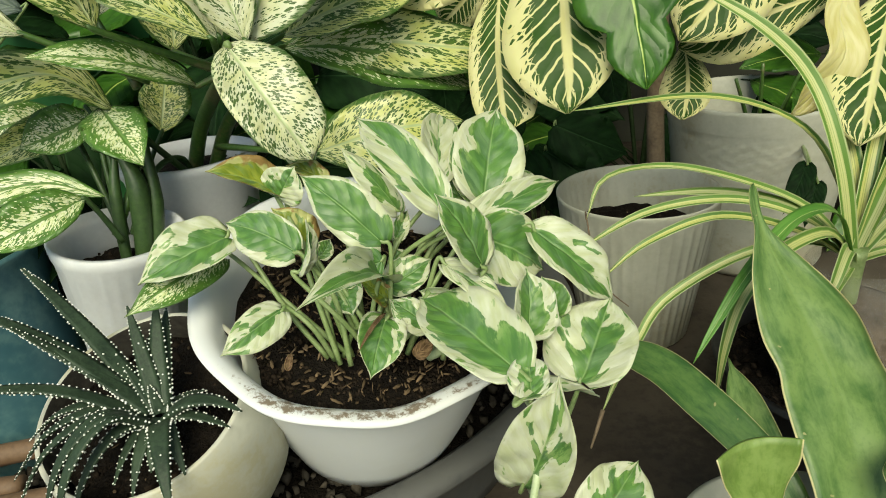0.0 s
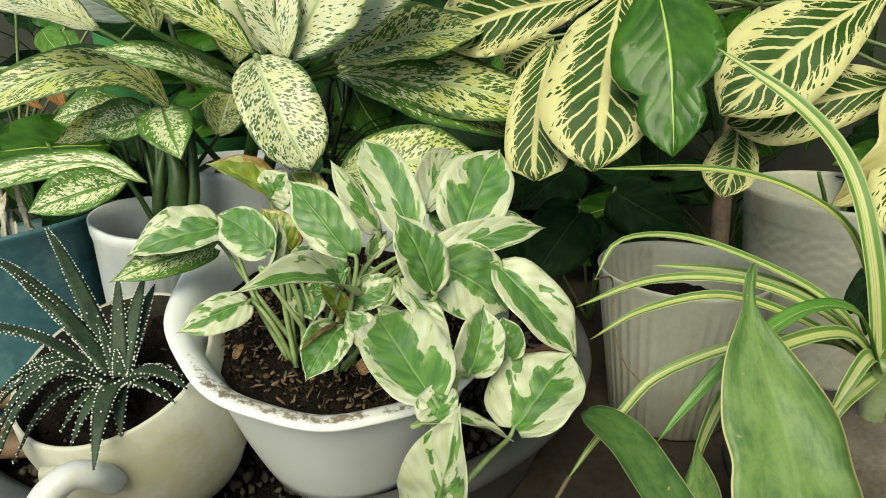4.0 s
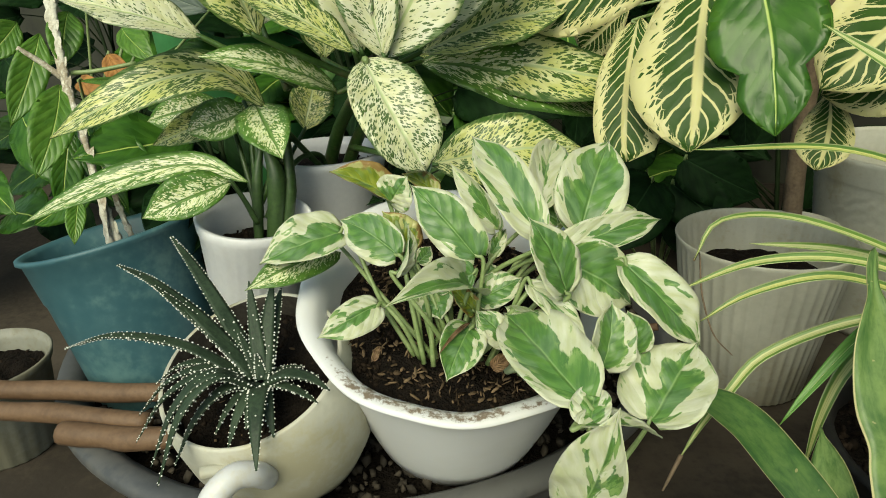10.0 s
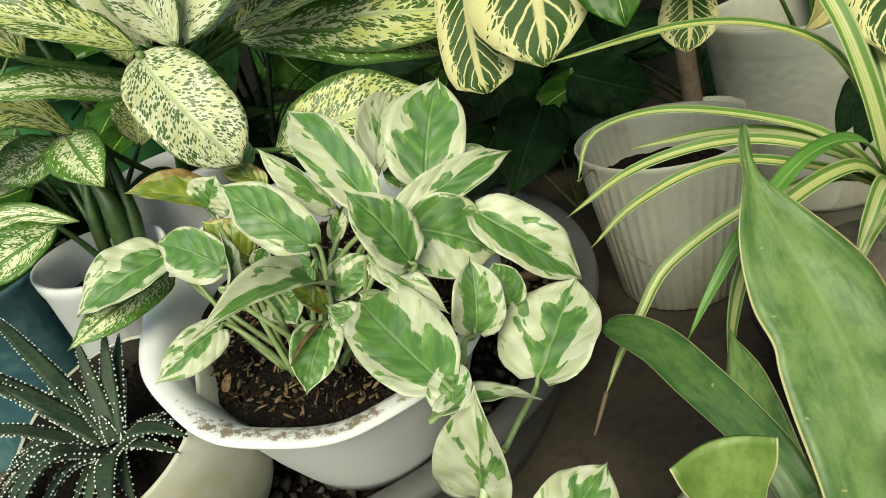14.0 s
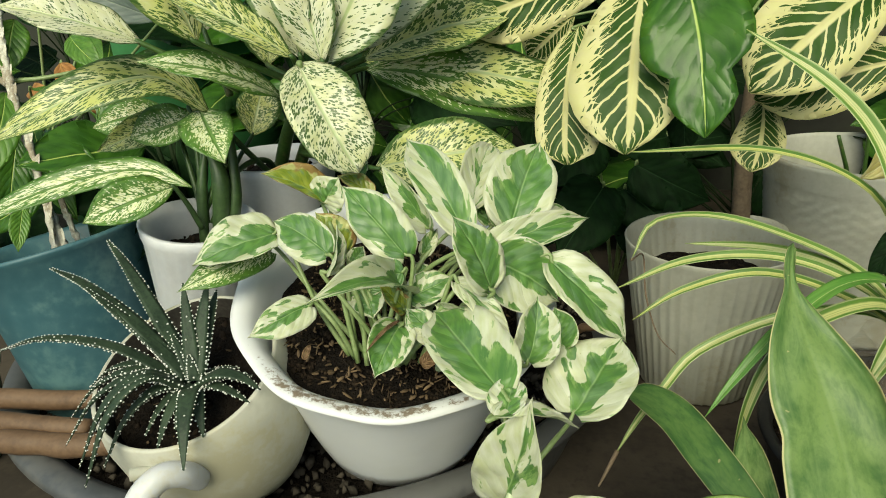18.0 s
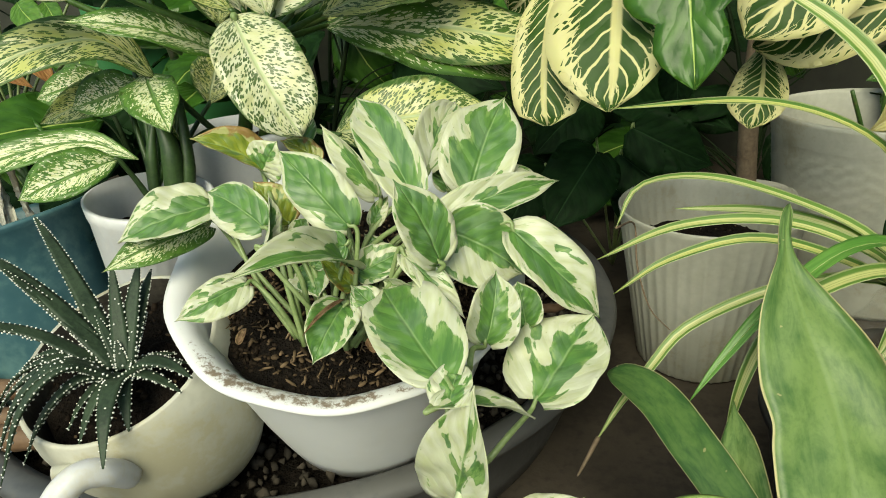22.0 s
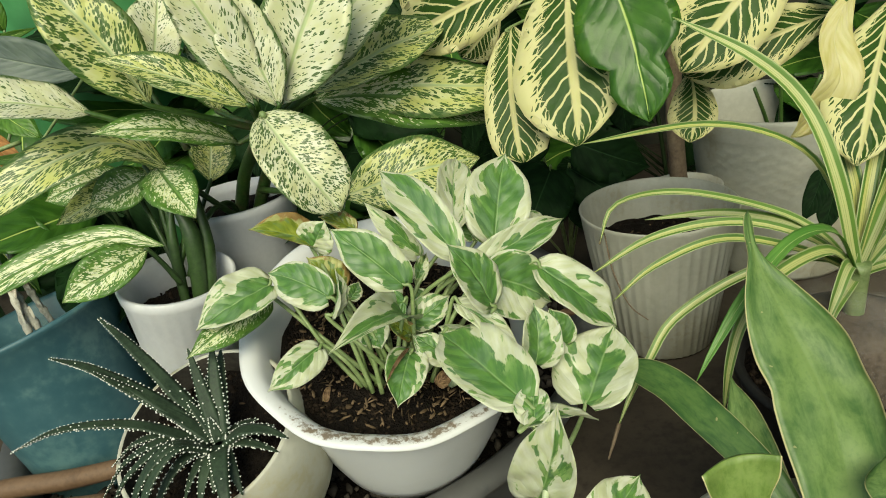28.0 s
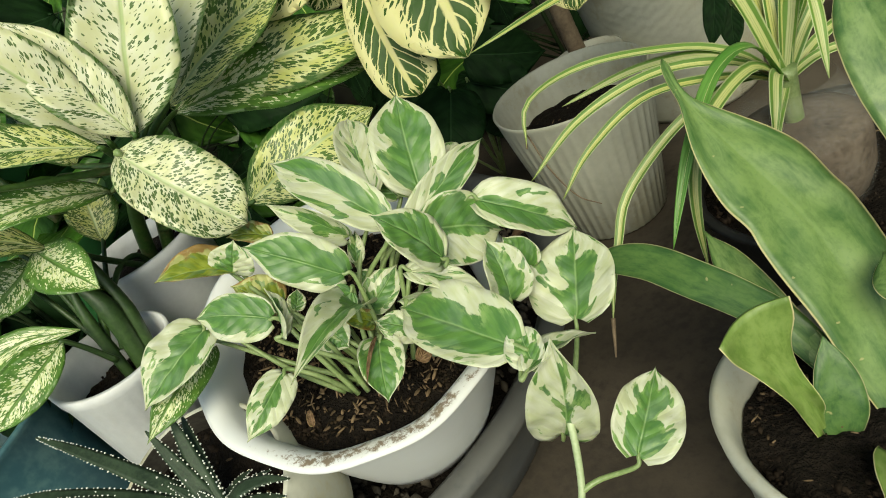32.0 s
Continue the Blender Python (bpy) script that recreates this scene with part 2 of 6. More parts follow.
def striped_material():
    k, u, v, a, side, r, q = leaf_base("striped_strap_leaf", 0.35, 0.0, 0.0, 0.1)
    w = k.math("MULTIPLY_ADD", k.noise(k.vec(k.math("MULTIPLY", u, 9.0), k.math("MULTIPLY", v, 0.7), k.math("MULTIPLY", r, 20.0)), 1.0, 2.0), 0.5, a)
    green = k.mix(r, (0.065, 0.145, 0.030), (0.13, 0.235, 0.045))
    c = k.mix(k.step(w, 0.60, 0.72), k.mix(r, (0.42, 0.43, 0.13), (0.44, 0.47, 0.24)), green)
    line = k.step(k.math("ABSOLUTE", k.math("SUBTRACT", a, 0.12)), 0.06, 0.02)
    c = k.mix(k.math("MULTIPLY", line, 0.45), c, green)
    k.color(k.mix(k.step(a, 0.80, 0.90), c, (0.36, 0.42, 0.20)))
    return k.m


def sword_material(name, low, high, edge):
    """Soft cross-banded mottling, with a thin pale margin."""
    k, u, v, a, side, r, q = leaf_base(name, 0.40, 0.0, 0.0, 0.12)
    n = k.noise(k.vec(k.math("MULTIPLY", u, 3.0), k.math("MULTIPLY", v, 6.5), k.math("MULTIPLY", r, 20.0)), 1.5, 5.0, 0.65, 0.3)
    n = k.math("MULTIPLY_ADD", k.math("SUBTRACT", 1.0, a), 0.14, n)
    c = k.mix(k.step(n, 0.36, 0.74), low, high)
    streak = k.noise(k.vec(k.math("MULTIPLY", u, 16.0), k.math("MULTIPLY", v, 2.2), k.math("MULTIPLY", r, 9.0)), 1.5, 3.0)
    c = k.mix(k.math("MULTIPLY", k.step(streak, 0.45, 0.7), 0.35), c, high)
    c = k.mix(k.math("MULTIPLY", k.step(k.noise(k.coord(), 420.0, 2.0), 0.5, 0.7), 0.18), c, low)
    scar = k.math("MULTIPLY", k.step(k.noise(k.coord(), 150.0, 2.0), 0.73, 0.76), 0.6)
    c = k.mix(scar, c, (0.40, 0.36, 0.18))
    k.color(k.mix(k.step(a, 0.955, 0.985), c, edge))
    return k.m


def surface(name, one, two, scale, rough=0.5, bump=0.2, distance=0.001, stain=None, stain_at=0.62, fine=8.0, spec=0.5, glow=0.0):
    k = Nodes(name, rough, spec)
    p = k.coord()
    n, f = k.noise(p, scale, 4.0, 0.6), k.noise(p, scale * fine, 3.0, 0.6)
    c = k.mix(k.step(k.math("MULTIPLY_ADD", f, 0.4, k.math("MULTIPLY", n, 0.6)), 0.3, 0.7), one, two)
    if stain:
        s = k.math("MULTIPLY_ADD", f, 0.35, k.noise(p, scale * 0.35, 5.0, 0.65))
        c = k.mix(k.math("MULTIPLY", k.step(s, stain_at, stain_at + 0.16), 0.8), c, stain)
    k.color(c)
    k.bump(k.math("ADD", n, f), bump, distance)
    k.put(k.b, "Roughness", k.math("MULTIPLY_ADD", f, 0.25, rough - 0.12))
    if glow:
        k.put(k.b, "Subsurface Weight", glow), k.put(k.b, "Subsurface Radius", (0.02, 0.02, 0.018)), k.put(k.b, "Subsurface Scale", 1.0)
    return k.m


def stained_bowl_material():
    """White plastic with brown soil smears along the inner edge of the rim; v runs from the foot to the inside."""
    k = Nodes("soil_stained_white_plastic", 0.4, 0.45)
    u, v = k.uv()
    p = k.coord()
    n, f = k.noise(p, 26.0, 4.0, 0.6), k.noise(p, 420.0, 3.0, 0.6)
    c = k.mix(n, (0.68, 0.70, 0.71), (0.74, 0.76, 0.765))
    grime = k.step(k.noise(p, 9.0, 4.0, 0.6), 0.50, 0.72)
    c = k.mix(k.math("MULTIPLY", grime, 0.25), c, (0.58, 0.58, 0.50))
    inner = k.math("MULTIPLY", k.step(v, 0.66, 0.74), k.math("MULTIPLY_ADD", k.step(v, 0.80, 0.90), -0.8, 1.0))
    place = k.t.nodes.new("ShaderNodeSeparateXYZ")
    k.t.links.new(p, place.inputs[0])
    front = k.step(k.math("MULTIPLY_ADD", k.noise(p, 14.0, 3.0), 0.06, place.outputs[1]), -0.050, -0.100)
    patch = k.math("MULTIPLY", front, k.step(k.noise(p, 13.0, 4.0, 0.6), 0.34, 0.52))
    speck = k.noise(p, 210.0, 5.0, 0.75)
    smear = k.step(k.math("ADD", k.math("MULTIPLY", speck, 0.85), k.math("MULTIPLY", k.math("MULTIPLY", inner, patch), 0.33)), 0.65, 0.78)
    smear = k.math("MULTIPLY", smear, k.step(v, 0.60, 0.68))
    film = k.math("MULTIPLY", k.math("MULTIPLY", k.math("MULTIPLY", inner, front), k.step(k.noise(p, 26.0, 5.0, 0.7), 0.45, 0.70)), 0.35)
    c = k.mix(film, c, (0.40, 0.33, 0.20))
    c = k.mix(k.math("MULTIPLY", smear, 0.9), c, (0.16, 0.11, 0.06))
    k.color(c)
    k.bump(k.math("ADD", n, f), 0.06, 0.001)
    k.put(k.b, "Subsurface Weight", 0.3), k.put(k.b, "Subsurface Radius", (0.02, 0.02, 0.018)), k.put(k.b, "Subsurface Scale", 1.0)
    return k.m


def piece_material(name, one, two, rough=0.8):
    k = Nodes(name, rough, 0.08)
    r, n = k.island(), k.noise(k.coord(), 150.0, 4.0)
    c = k.mix(r, one, two)
    k.color(k.mix(k.math("MULTIPLY", n, 0.6), c, one))
    k.bump(n, 0.5, 0.001)
    return k.m


def clear_plastic_material():
    """Thin scuffed clear plastic: mostly see-through, with a milky film and sharp highlights."""
    k = Nodes("clear_plastic", 0.12, 0.6)
    n = k.noise(k.coord(), 40.0, 4.0)
    k.color(k.mix(n, (0.42, 0.42, 0.38), (0.60, 0.60, 0.56)))
    k.put(k.b, "Alpha", k.math("MULTIPLY_ADD", n, 0.12, 0.0))
    k.put(k.b, "Roughness", k.math("MULTIPLY_ADD", n, 0.15, 0.04))
    k.bump(n, 0.5, 0.002)
    return k.m


M = {
    "variegated": variegated_material(),
    "yellowing": variegated_material("yellowing_variegated_leaf", (0.24, 0.28, 0.035), (0.13, 0.19, 0.025), (0.46, 0.47, 0.22), 0.8),
    "speckled": speckled_material("cream_speckled_leaf", ((0.45, 0.48, 0.15), (0.57, 0.59, 0.34)), ((0.030, 0.075, 0.014), (0.075, 0.140, 0.028)), (0.36, 0.44, 0.22), (9.5, 48.0), 0.34, 0.84),
    "flecked": speckled_material("green_flecked_leaf", ((0.055, 0.135, 0.022), (0.100, 0.205, 0.036)), ((0.50, 0.55, 0.26), (0.62, 0.65, 0.46)), (0.11, 0.21, 0.05), (11.0, 50.0), 0.40, 0.90, 0.42),
    "pale": speckled_material("pale_speckled_leaf", ((0.50, 0.52, 0.30), (0.56, 0.58, 0.43)), ((0.030, 0.075, 0.016), (0.080, 0.130, 0.040)), (0.34, 0.42, 0.20), (8.5, 54.0), 0.13, 0.90),
    "cream_oval": speckled_material("white_speckled_leaf", ((0.48, 0.50, 0.27), (0.57, 0.59, 0.43)), ((0.028, 0.072, 0.016), (0.080, 0.130, 0.040)), (0.38, 0.45, 0.24), (11.0, 50.0), 0.26, 0.93),
    "croton": croton_material(),
    "green": plain_leaf_material("glossy_green_leaf", (0.022, 0.072, 0.010), (0.050, 0.130, 0.018), 0.28, spec=0.24),
    # Dark leaves painted nearly black: the shade behind the pots is in this colour.
    "dark": plain_leaf_material("dark_leaf_painted_shade", (0.005, 0.016, 0.005), (0.010, 0.030, 0.009), 0.55, (0.02, 0.05, 0.018), spec=0.06),
    "lime": plain_leaf_material("light_green_leaf", (0.048, 0.125, 0.016), (0.095, 0.200, 0.030), 0.38),
    "yellow": plain_leaf_material("yellow_croton_leaf", (0.44, 0.40, 0.15), (0.52, 0.49, 0.26), 0.45, (0.50, 0.48, 0.26)),
    "brown": plain_leaf_material("shrivelled_brown_leaf", (0.075, 0.045, 0.024), (0.20, 0.13, 0.075), 0.8, (0.15, 0.10, 0.06), spec=0.1),
    "dry": plain_leaf_material("withered_leaf", (0.20, 0.085, 0.022), (0.38, 0.19, 0.06), 0.7, (0.30, 0.17, 0.06)),
    "grey_bag": plain_leaf_material("grey_green_bag", (0.07, 0.10, 0.085), (0.12, 0.155, 0.13), 0.5, (0.16, 0.20, 0.15)),
    "dull_white": surface("grimy_white_plastic", (0.20, 0.205, 0.17), (0.27, 0.275, 0.235), 20.0, 0.6, 0.1, stain=(0.17, 0.16, 0.11), stain_at=0.6),
    "strap": striped_material(),
    "sword": sword_material("sword_leaf", (0.050, 0.115, 0.032), (0.155, 0.240, 0.078), (0.50, 0.46, 0.24)),
    "young_sword": sword_material("young_sword_leaf", (0.100, 0.170, 0.034), (0.180, 0.260, 0.072), (0.55, 0.50, 0.27)),
    "dark_sword": sword_material("dark_sword_leaf", (0.030, 0.085, 0.024), (0.085, 0.160, 0.045), (0.34, 0.33, 0.18)),
    "haworthia": surface("dark_succulent_skin", (0.018, 0.032, 0.020), (0.042, 0.068, 0.040), 60.0, 0.5, spec=0.2),
    "tubercle": surface("white_tubercle", (0.76, 0.78, 0.74), (0.85, 0.85, 0.80), 90.0, 0.6),
    "stem": surface("pale_green_stem", (0.15, 0.225, 0.075), (0.27, 0.34, 0.155), 60.0, 0.4),
    # Near-black, so the shade at the back is put into the stalk colour.
    "shade_stalk": surface("stalk_painted_shade", (0.010, 0.020, 0.008), (0.018, 0.032, 0.012), 40.0, 0.6, spec=0.1),
    "vine": surface("pale_vine", (0.30, 0.38, 0.20), (0.44, 0.50, 0.32), 60.0, 0.45),
    "cane": surface("green_cane", (0.03, 0.075, 0.016), (0.07, 0.14, 0.03), 40.0, 0.4, stain=(0.12, 0.10, 0.05), stain_at=0.7),
    "dark_cane": surface("dark_green_cane", (0.020, 0.046, 0.013), (0.045, 0.090, 0.024), 40.0, 0.45),
    "bark": surface("brown_bark", (0.12, 0.085, 0.055), (0.23, 0.17, 0.11), 40.0, 0.85, 0.6),
    "peeling": surface("peeling_bark", (0.66, 0.65, 0.56), (0.50, 0.48, 0.39), 60.0, 0.85, 0.8, stain=(0.26, 0.21, 0.14), stain_at=0.66),
    "white": surface("white_plastic", (0.55, 0.565, 0.58), (0.61, 0.625, 0.635), 30.0, 0.42, 0.05, stain=(0.52, 0.50, 0.42), stain_at=0.72, glow=0.3),
    "stained_white": stained_bowl_material(),
    # Mug lining, much darker than the outside.
    "dark_lining": surface("dark_grey_glaze", (0.035, 0.032, 0.028), (0.075, 0.068, 0.058), 40.0, 0.7, spec=0.1),
    "grey_white": surface("weathered_white_plastic", (0.375, 0.38, 0.315), (0.45, 0.455, 0.39), 20.0, 0.55, 0.08, stain=(0.32, 0.30, 0.22), stain_at=0.66, glow=0.2),
    "mug": surface("stained_cream_glaze", (0.43, 0.43, 0.36), (0.53, 0.53, 0.455), 22.0, 0.5, 0.06, stain=(0.40, 0.37, 0.24), stain_at=0.64),
    "teal": surface("faded_teal_plastic", (0.031, 0.098, 0.122), (0.052, 0.132, 0.155), 14.0, 0.5, 0.1, stain=(0.10, 0.20, 0.20), stain_at=0.66),
    "charcoal": surface("dark_grey_plastic", (0.048, 0.052, 0.055), (0.080, 0.085, 0.090), 14.0, 0.5, 0.15, stain=(0.095, 0.095, 0.090), stain_at=0.6),
    "soil": surface("dark_potting_soil", (0.006, 0.0048, 0.0040), (0.016, 0.0125, 0.0095), 90.0, 0.95, 1.0, 0.004, fine=4.0, spec=0.1),
    "crumb": piece_material("soil_crumb", (0.008, 0.006, 0.0045), (0.042, 0.030, 0.021)),
    "gravel": piece_material("gravel_stone", (0.022, 0.020, 0.017), (0.085, 0.072, 0.056)),
    "chip": piece_material("bark_chip", (0.016, 0.011, 0.007), (0.27, 0.19, 0.115)),
    "floor": surface("worn_brown_concrete", (0.052, 0.043, 0.033), (0.092, 0.077, 0.060), 7.0, 0.7, 0.3, 0.002, stain=(0.035, 0.030, 0.025), stain_at=0.62, fine=14.0, spec=0.1),
    # Wall colour darkened to hold the deep shade behind the plants.
    "wall": surface("wall_painted_shade", (0.032, 0.035, 0.029), (0.055, 0.056, 0.048), 3.0, 0.9, 0.4, 0.004, stain=(0.045, 0.05, 0.035), spec=0.1),
    "stick": surface("brown_peeled_stick", (0.090, 0.050, 0.025), (0.160, 0.096, 0.053), 30.0, 0.65, 0.3),
    "clear": clear_plastic_material(),
    "green_strap": plain_leaf_material("green_strap_leaf", (0.06, 0.17, 0.03), (0.11, 0.24, 0.05), 0.35, (0.5, 0.55, 0.25), 0.0),
    "jar_soil": surface("jar_soil", (0.055, 0.040, 0.030), (0.15, 0.118, 0.09), 34.0, 0.8, 0.4, spec=0.1),
    "black": surface("black_plastic", (0.012, 0.012, 0.012), (0.03, 0.03, 0.03), 20.0, 0.5),
    "cloth": surface("bright_green_plastic", (0.035, 0.155, 0.050), (0.055, 0.210, 0.075), 6.0, 0.6, spec=0.2),
}


# ---- shape builders ----
def thing(name, at, label, category, group="", kind=""):
    ob = new(name)
    ob.location, ob.empty_display_size = at, 0.02
    return tagged(ob, label, category, group, kind)


def root_of(ob):
    while ob.parent:
        ob = ob.parent
    return ob


def part(name, mesh, material, parent, label=""):
    """Links a mesh given in world coordinates (vertices, faces, uvs) as one part of a thing."""
    verts, faces, uvs = mesh
    me = bpy.data.meshes.new(name)
    base = np.array(root_of(parent).location)
    me.from_pydata((np.asarray(verts) - base).tolist(), [], faces)
    if uvs is not None:
        layer = me.uv_layers.new(name="UVMap")
        order = np.empty(len(me.loops), dtype=np.int32)
        me.loops.foreach_get("vertex_index", order)
        layer.data.foreach_set("uv", np.asarray(uvs, dtype=np.float32)[order].ravel())
    me.polygons.foreach_set("use_smooth", [True] * len(me.polygons))
    me.materials.append(M[material])
    me.update()
    ob = new(name, me)
    ob.parent = parent
    return tagged(ob, label)


def solid(name, mesh, material, label="", category="", kind="structure", smooth=True):
    verts, faces, uvs = mesh
    me = bpy.data.meshes.new(name)
    me.from_pydata(np.asarray(verts).tolist(), [], faces)
    me.polygons.foreach_set("use_smooth", [smooth] * len(me.polygons))
    me.materials.append(M[material])
    me.update()
    return tagged(new(name, me), label, category, "", kind)


def unit(v):
    v = np.asarray(v, float)
    return v / max(1e-9, np.linalg.norm(v))


def frame_of(normal):
    n = unit(normal)
    e = unit(np.cross((0, 1, 0), n))
    return e, np.cross(n, e), n


def lathe(center, normal, profile, seg=64, ripple=None):
    """A turned body about an axis; profile is (radius, height) from the start to the end of its outline. ripple(angle, height) scales the radius."""
    e, f, n = frame_of(normal)
    verts, faces, uvs = [], [], []
    for i, (r, h) in enumerate(profile):
        for j in range(seg):
            a = 2 * math.pi * j / seg
            k = r * (ripple(a, h) if ripple else 1.0)
            uvs.append((j / seg, i / (len(profile) - 1)))
            verts.append(np.asarray(center) + e * k * math.cos(a) + f * k * math.sin(a) + n * h)
    for i in range(len(profile) - 1):
        for j in range(seg):
            k = (j + 1) % seg
            faces.append((i * seg + j, i * seg + k, (i + 1) * seg + k, (i + 1) * seg + j))
    return verts, faces, uvs


def disc(center, normal, radius, rings=10, seg=48, rough=0.0, dome=0.0, seed=0):
    """A filled disc with an uneven top, for soil and gravel beds."""
    e, f, n = frame_of(normal)
    verts, faces = [np.asarray(center, float) + n * dome], []
    for i in range(1, rings + 1):
        for j in range(seg):
            a, r = 2 * math.pi * j / seg, radius * i / rings
            p = np.asarray(center) + e * r * math.cos(a) + f * r * math.sin(a)
            h = rough * (noise.noise(Vector(p * 60) + Vector((seed, 0, 0))) + 0.5 * noise.noise(Vector(p * 170)))
            verts.append(p + n * (h + dome * (1 - (i / rings) ** 2)))
    for j in range(seg):
        faces.append((0, 1 + j, 1 + (j + 1) % seg))
    for i in range(rings - 1):
        for j in range(seg):
            k = (j + 1) % seg
            faces.append((1 + i * seg + j, 1 + (i + 1) * seg + j, 1 + (i + 1) * seg + k, 1 + i * seg + k))
    return verts, faces, None


def smooth_line(points, steps=6):
    pts = [np.asarray(p, float) for p in points]
    pts = [2 * pts[0] - pts[1]] + pts + [2 * pts[-1] - pts[-2]]
    out = []
    for i in range(1, len(pts) - 2):
        a, b, c, d = pts[i - 1 : i + 3]
        for s in range(steps):
            t = s / steps
            out.append(0.5 * (2 * b + (c - a) * t + (2 * a - 5 * b + 4 * c - d) * t * t + (3 * b - a - 3 * c + d) * t**3))
    return out + [pts[-2]]


def tube(points, radii, seg=8, steps=6):
    line = smooth_line(points, steps) if steps else [np.asarray(p, float) for p in points]
    rr = np.interp(np.linspace(0, 1, len(line)), np.linspace(0, 1, len(radii)), radii)
    verts, faces = [], []
    side = None
    for i, p in enumerate(line):
        d = unit(line[min(i + 1, len(line) - 1)] - line[max(i - 1, 0)])
        if side is None:
            side = unit(np.cross(d, (0.3, 0.9, 0.2)))
        side = unit(side - d * (side @ d))
        up = np.cross(d, side)
        for j in range(seg):
            a = 2 * math.pi * j / seg
            verts.append(p + rr[i] * (math.cos(a) * side + math.sin(a) * up))
    for i in range(len(line) - 1):
        for j in range(seg):
            k = (j + 1) % seg
            faces.append((i * seg + j, i * seg + k, (i + 1) * seg + k, (i + 1) * seg + j))
    faces.append(tuple(range(seg))[::-1])
    faces.append(tuple((len(line) - 1) * seg + j for j in range(seg)))
    return verts, faces, None


SHAPES = {
    "heart": [(0, 0.30), (0.04, 0.62), (0.10, 0.84), (0.20, 0.97), (0.34, 1), (0.5, 0.96), (0.64, 0.83), (0.76, 0.58), (0.85, 0.33), (0.91, 0.16), (0.955, 0.06), (1, 0.004)],
    "oval": [(0, 0.05), (0.06, 0.40), (0.16, 0.72), (0.32, 0.94), (0.5, 1), (0.68, 0.97), (0.82, 0.82), (0.92, 0.52), (0.97, 0.26), (1, 0.02)],
    "lance": [(0, 0.05), (0.08, 0.38), (0.2, 0.74), (0.35, 0.96), (0.48, 1), (0.62, 0.92), (0.76, 0.70), (0.88, 0.38), (0.95, 0.15), (1, 0.01)],
    "blunt": [(0, 0.10), (0.1, 0.42), (0.25, 0.72), (0.45, 0.92), (0.65, 1), (0.82, 0.96), (0.92, 0.82), (0.97, 0.58), (1, 0.10)],
    "paddle": [(0, 0.05), (0.1, 0.30), (0.25, 0.60), (0.45, 0.86), (0.63, 1), (0.78, 0.92), (0.89, 0.64), (0.96, 0.30), (1, 0.03)],
    "lobed": [(0, 0.05), (0.1, 0.38), (0.25, 0.75), (0.42, 0.97), (0.54, 1.0), (0.62, 0.88), (0.66, 0.60), (0.70, 0.52), (0.77, 0.60), (0.84, 0.58), (0.92, 0.36), (1, 0.02)],
    "strap": [(0, 0.85), (0.3, 1), (0.7, 0.85), (0.9, 0.45), (1, 0.03)],
    "broad": [(0, 0.45), (0.18, 0.80), (0.35, 0.98), (0.46, 1.0), (0.52, 0.93), (0.60, 0.95), (0.67, 0.82), (0.74, 0.60), (0.80, 0.36), (0.85, 0.17), (0.89, 0.11), (0.95, 0.10), (0.98, 0.08), (1, 0.02)],
    "tongue": [(0, 0.60), (0.3, 0.85), (0.6, 1.0), (0.8, 0.96), (0.9, 0.80), (0.96, 0.55), (1, 0.1)],
    "funnel": [(0, 0.20), (0.3, 0.24), (0.55, 0.36), (0.75, 0.58), (0.9, 0.88), (1, 1.0)],
    "sword": [(0, 0.30), (0.2, 0.62), (0.45, 0.95), (0.60, 1), (0.75, 0.87), (0.84, 0.62), (0.89, 0.38), (0.92, 0.20), (0.95, 0.13), (0.98, 0.09), (1, 0.02)],
}


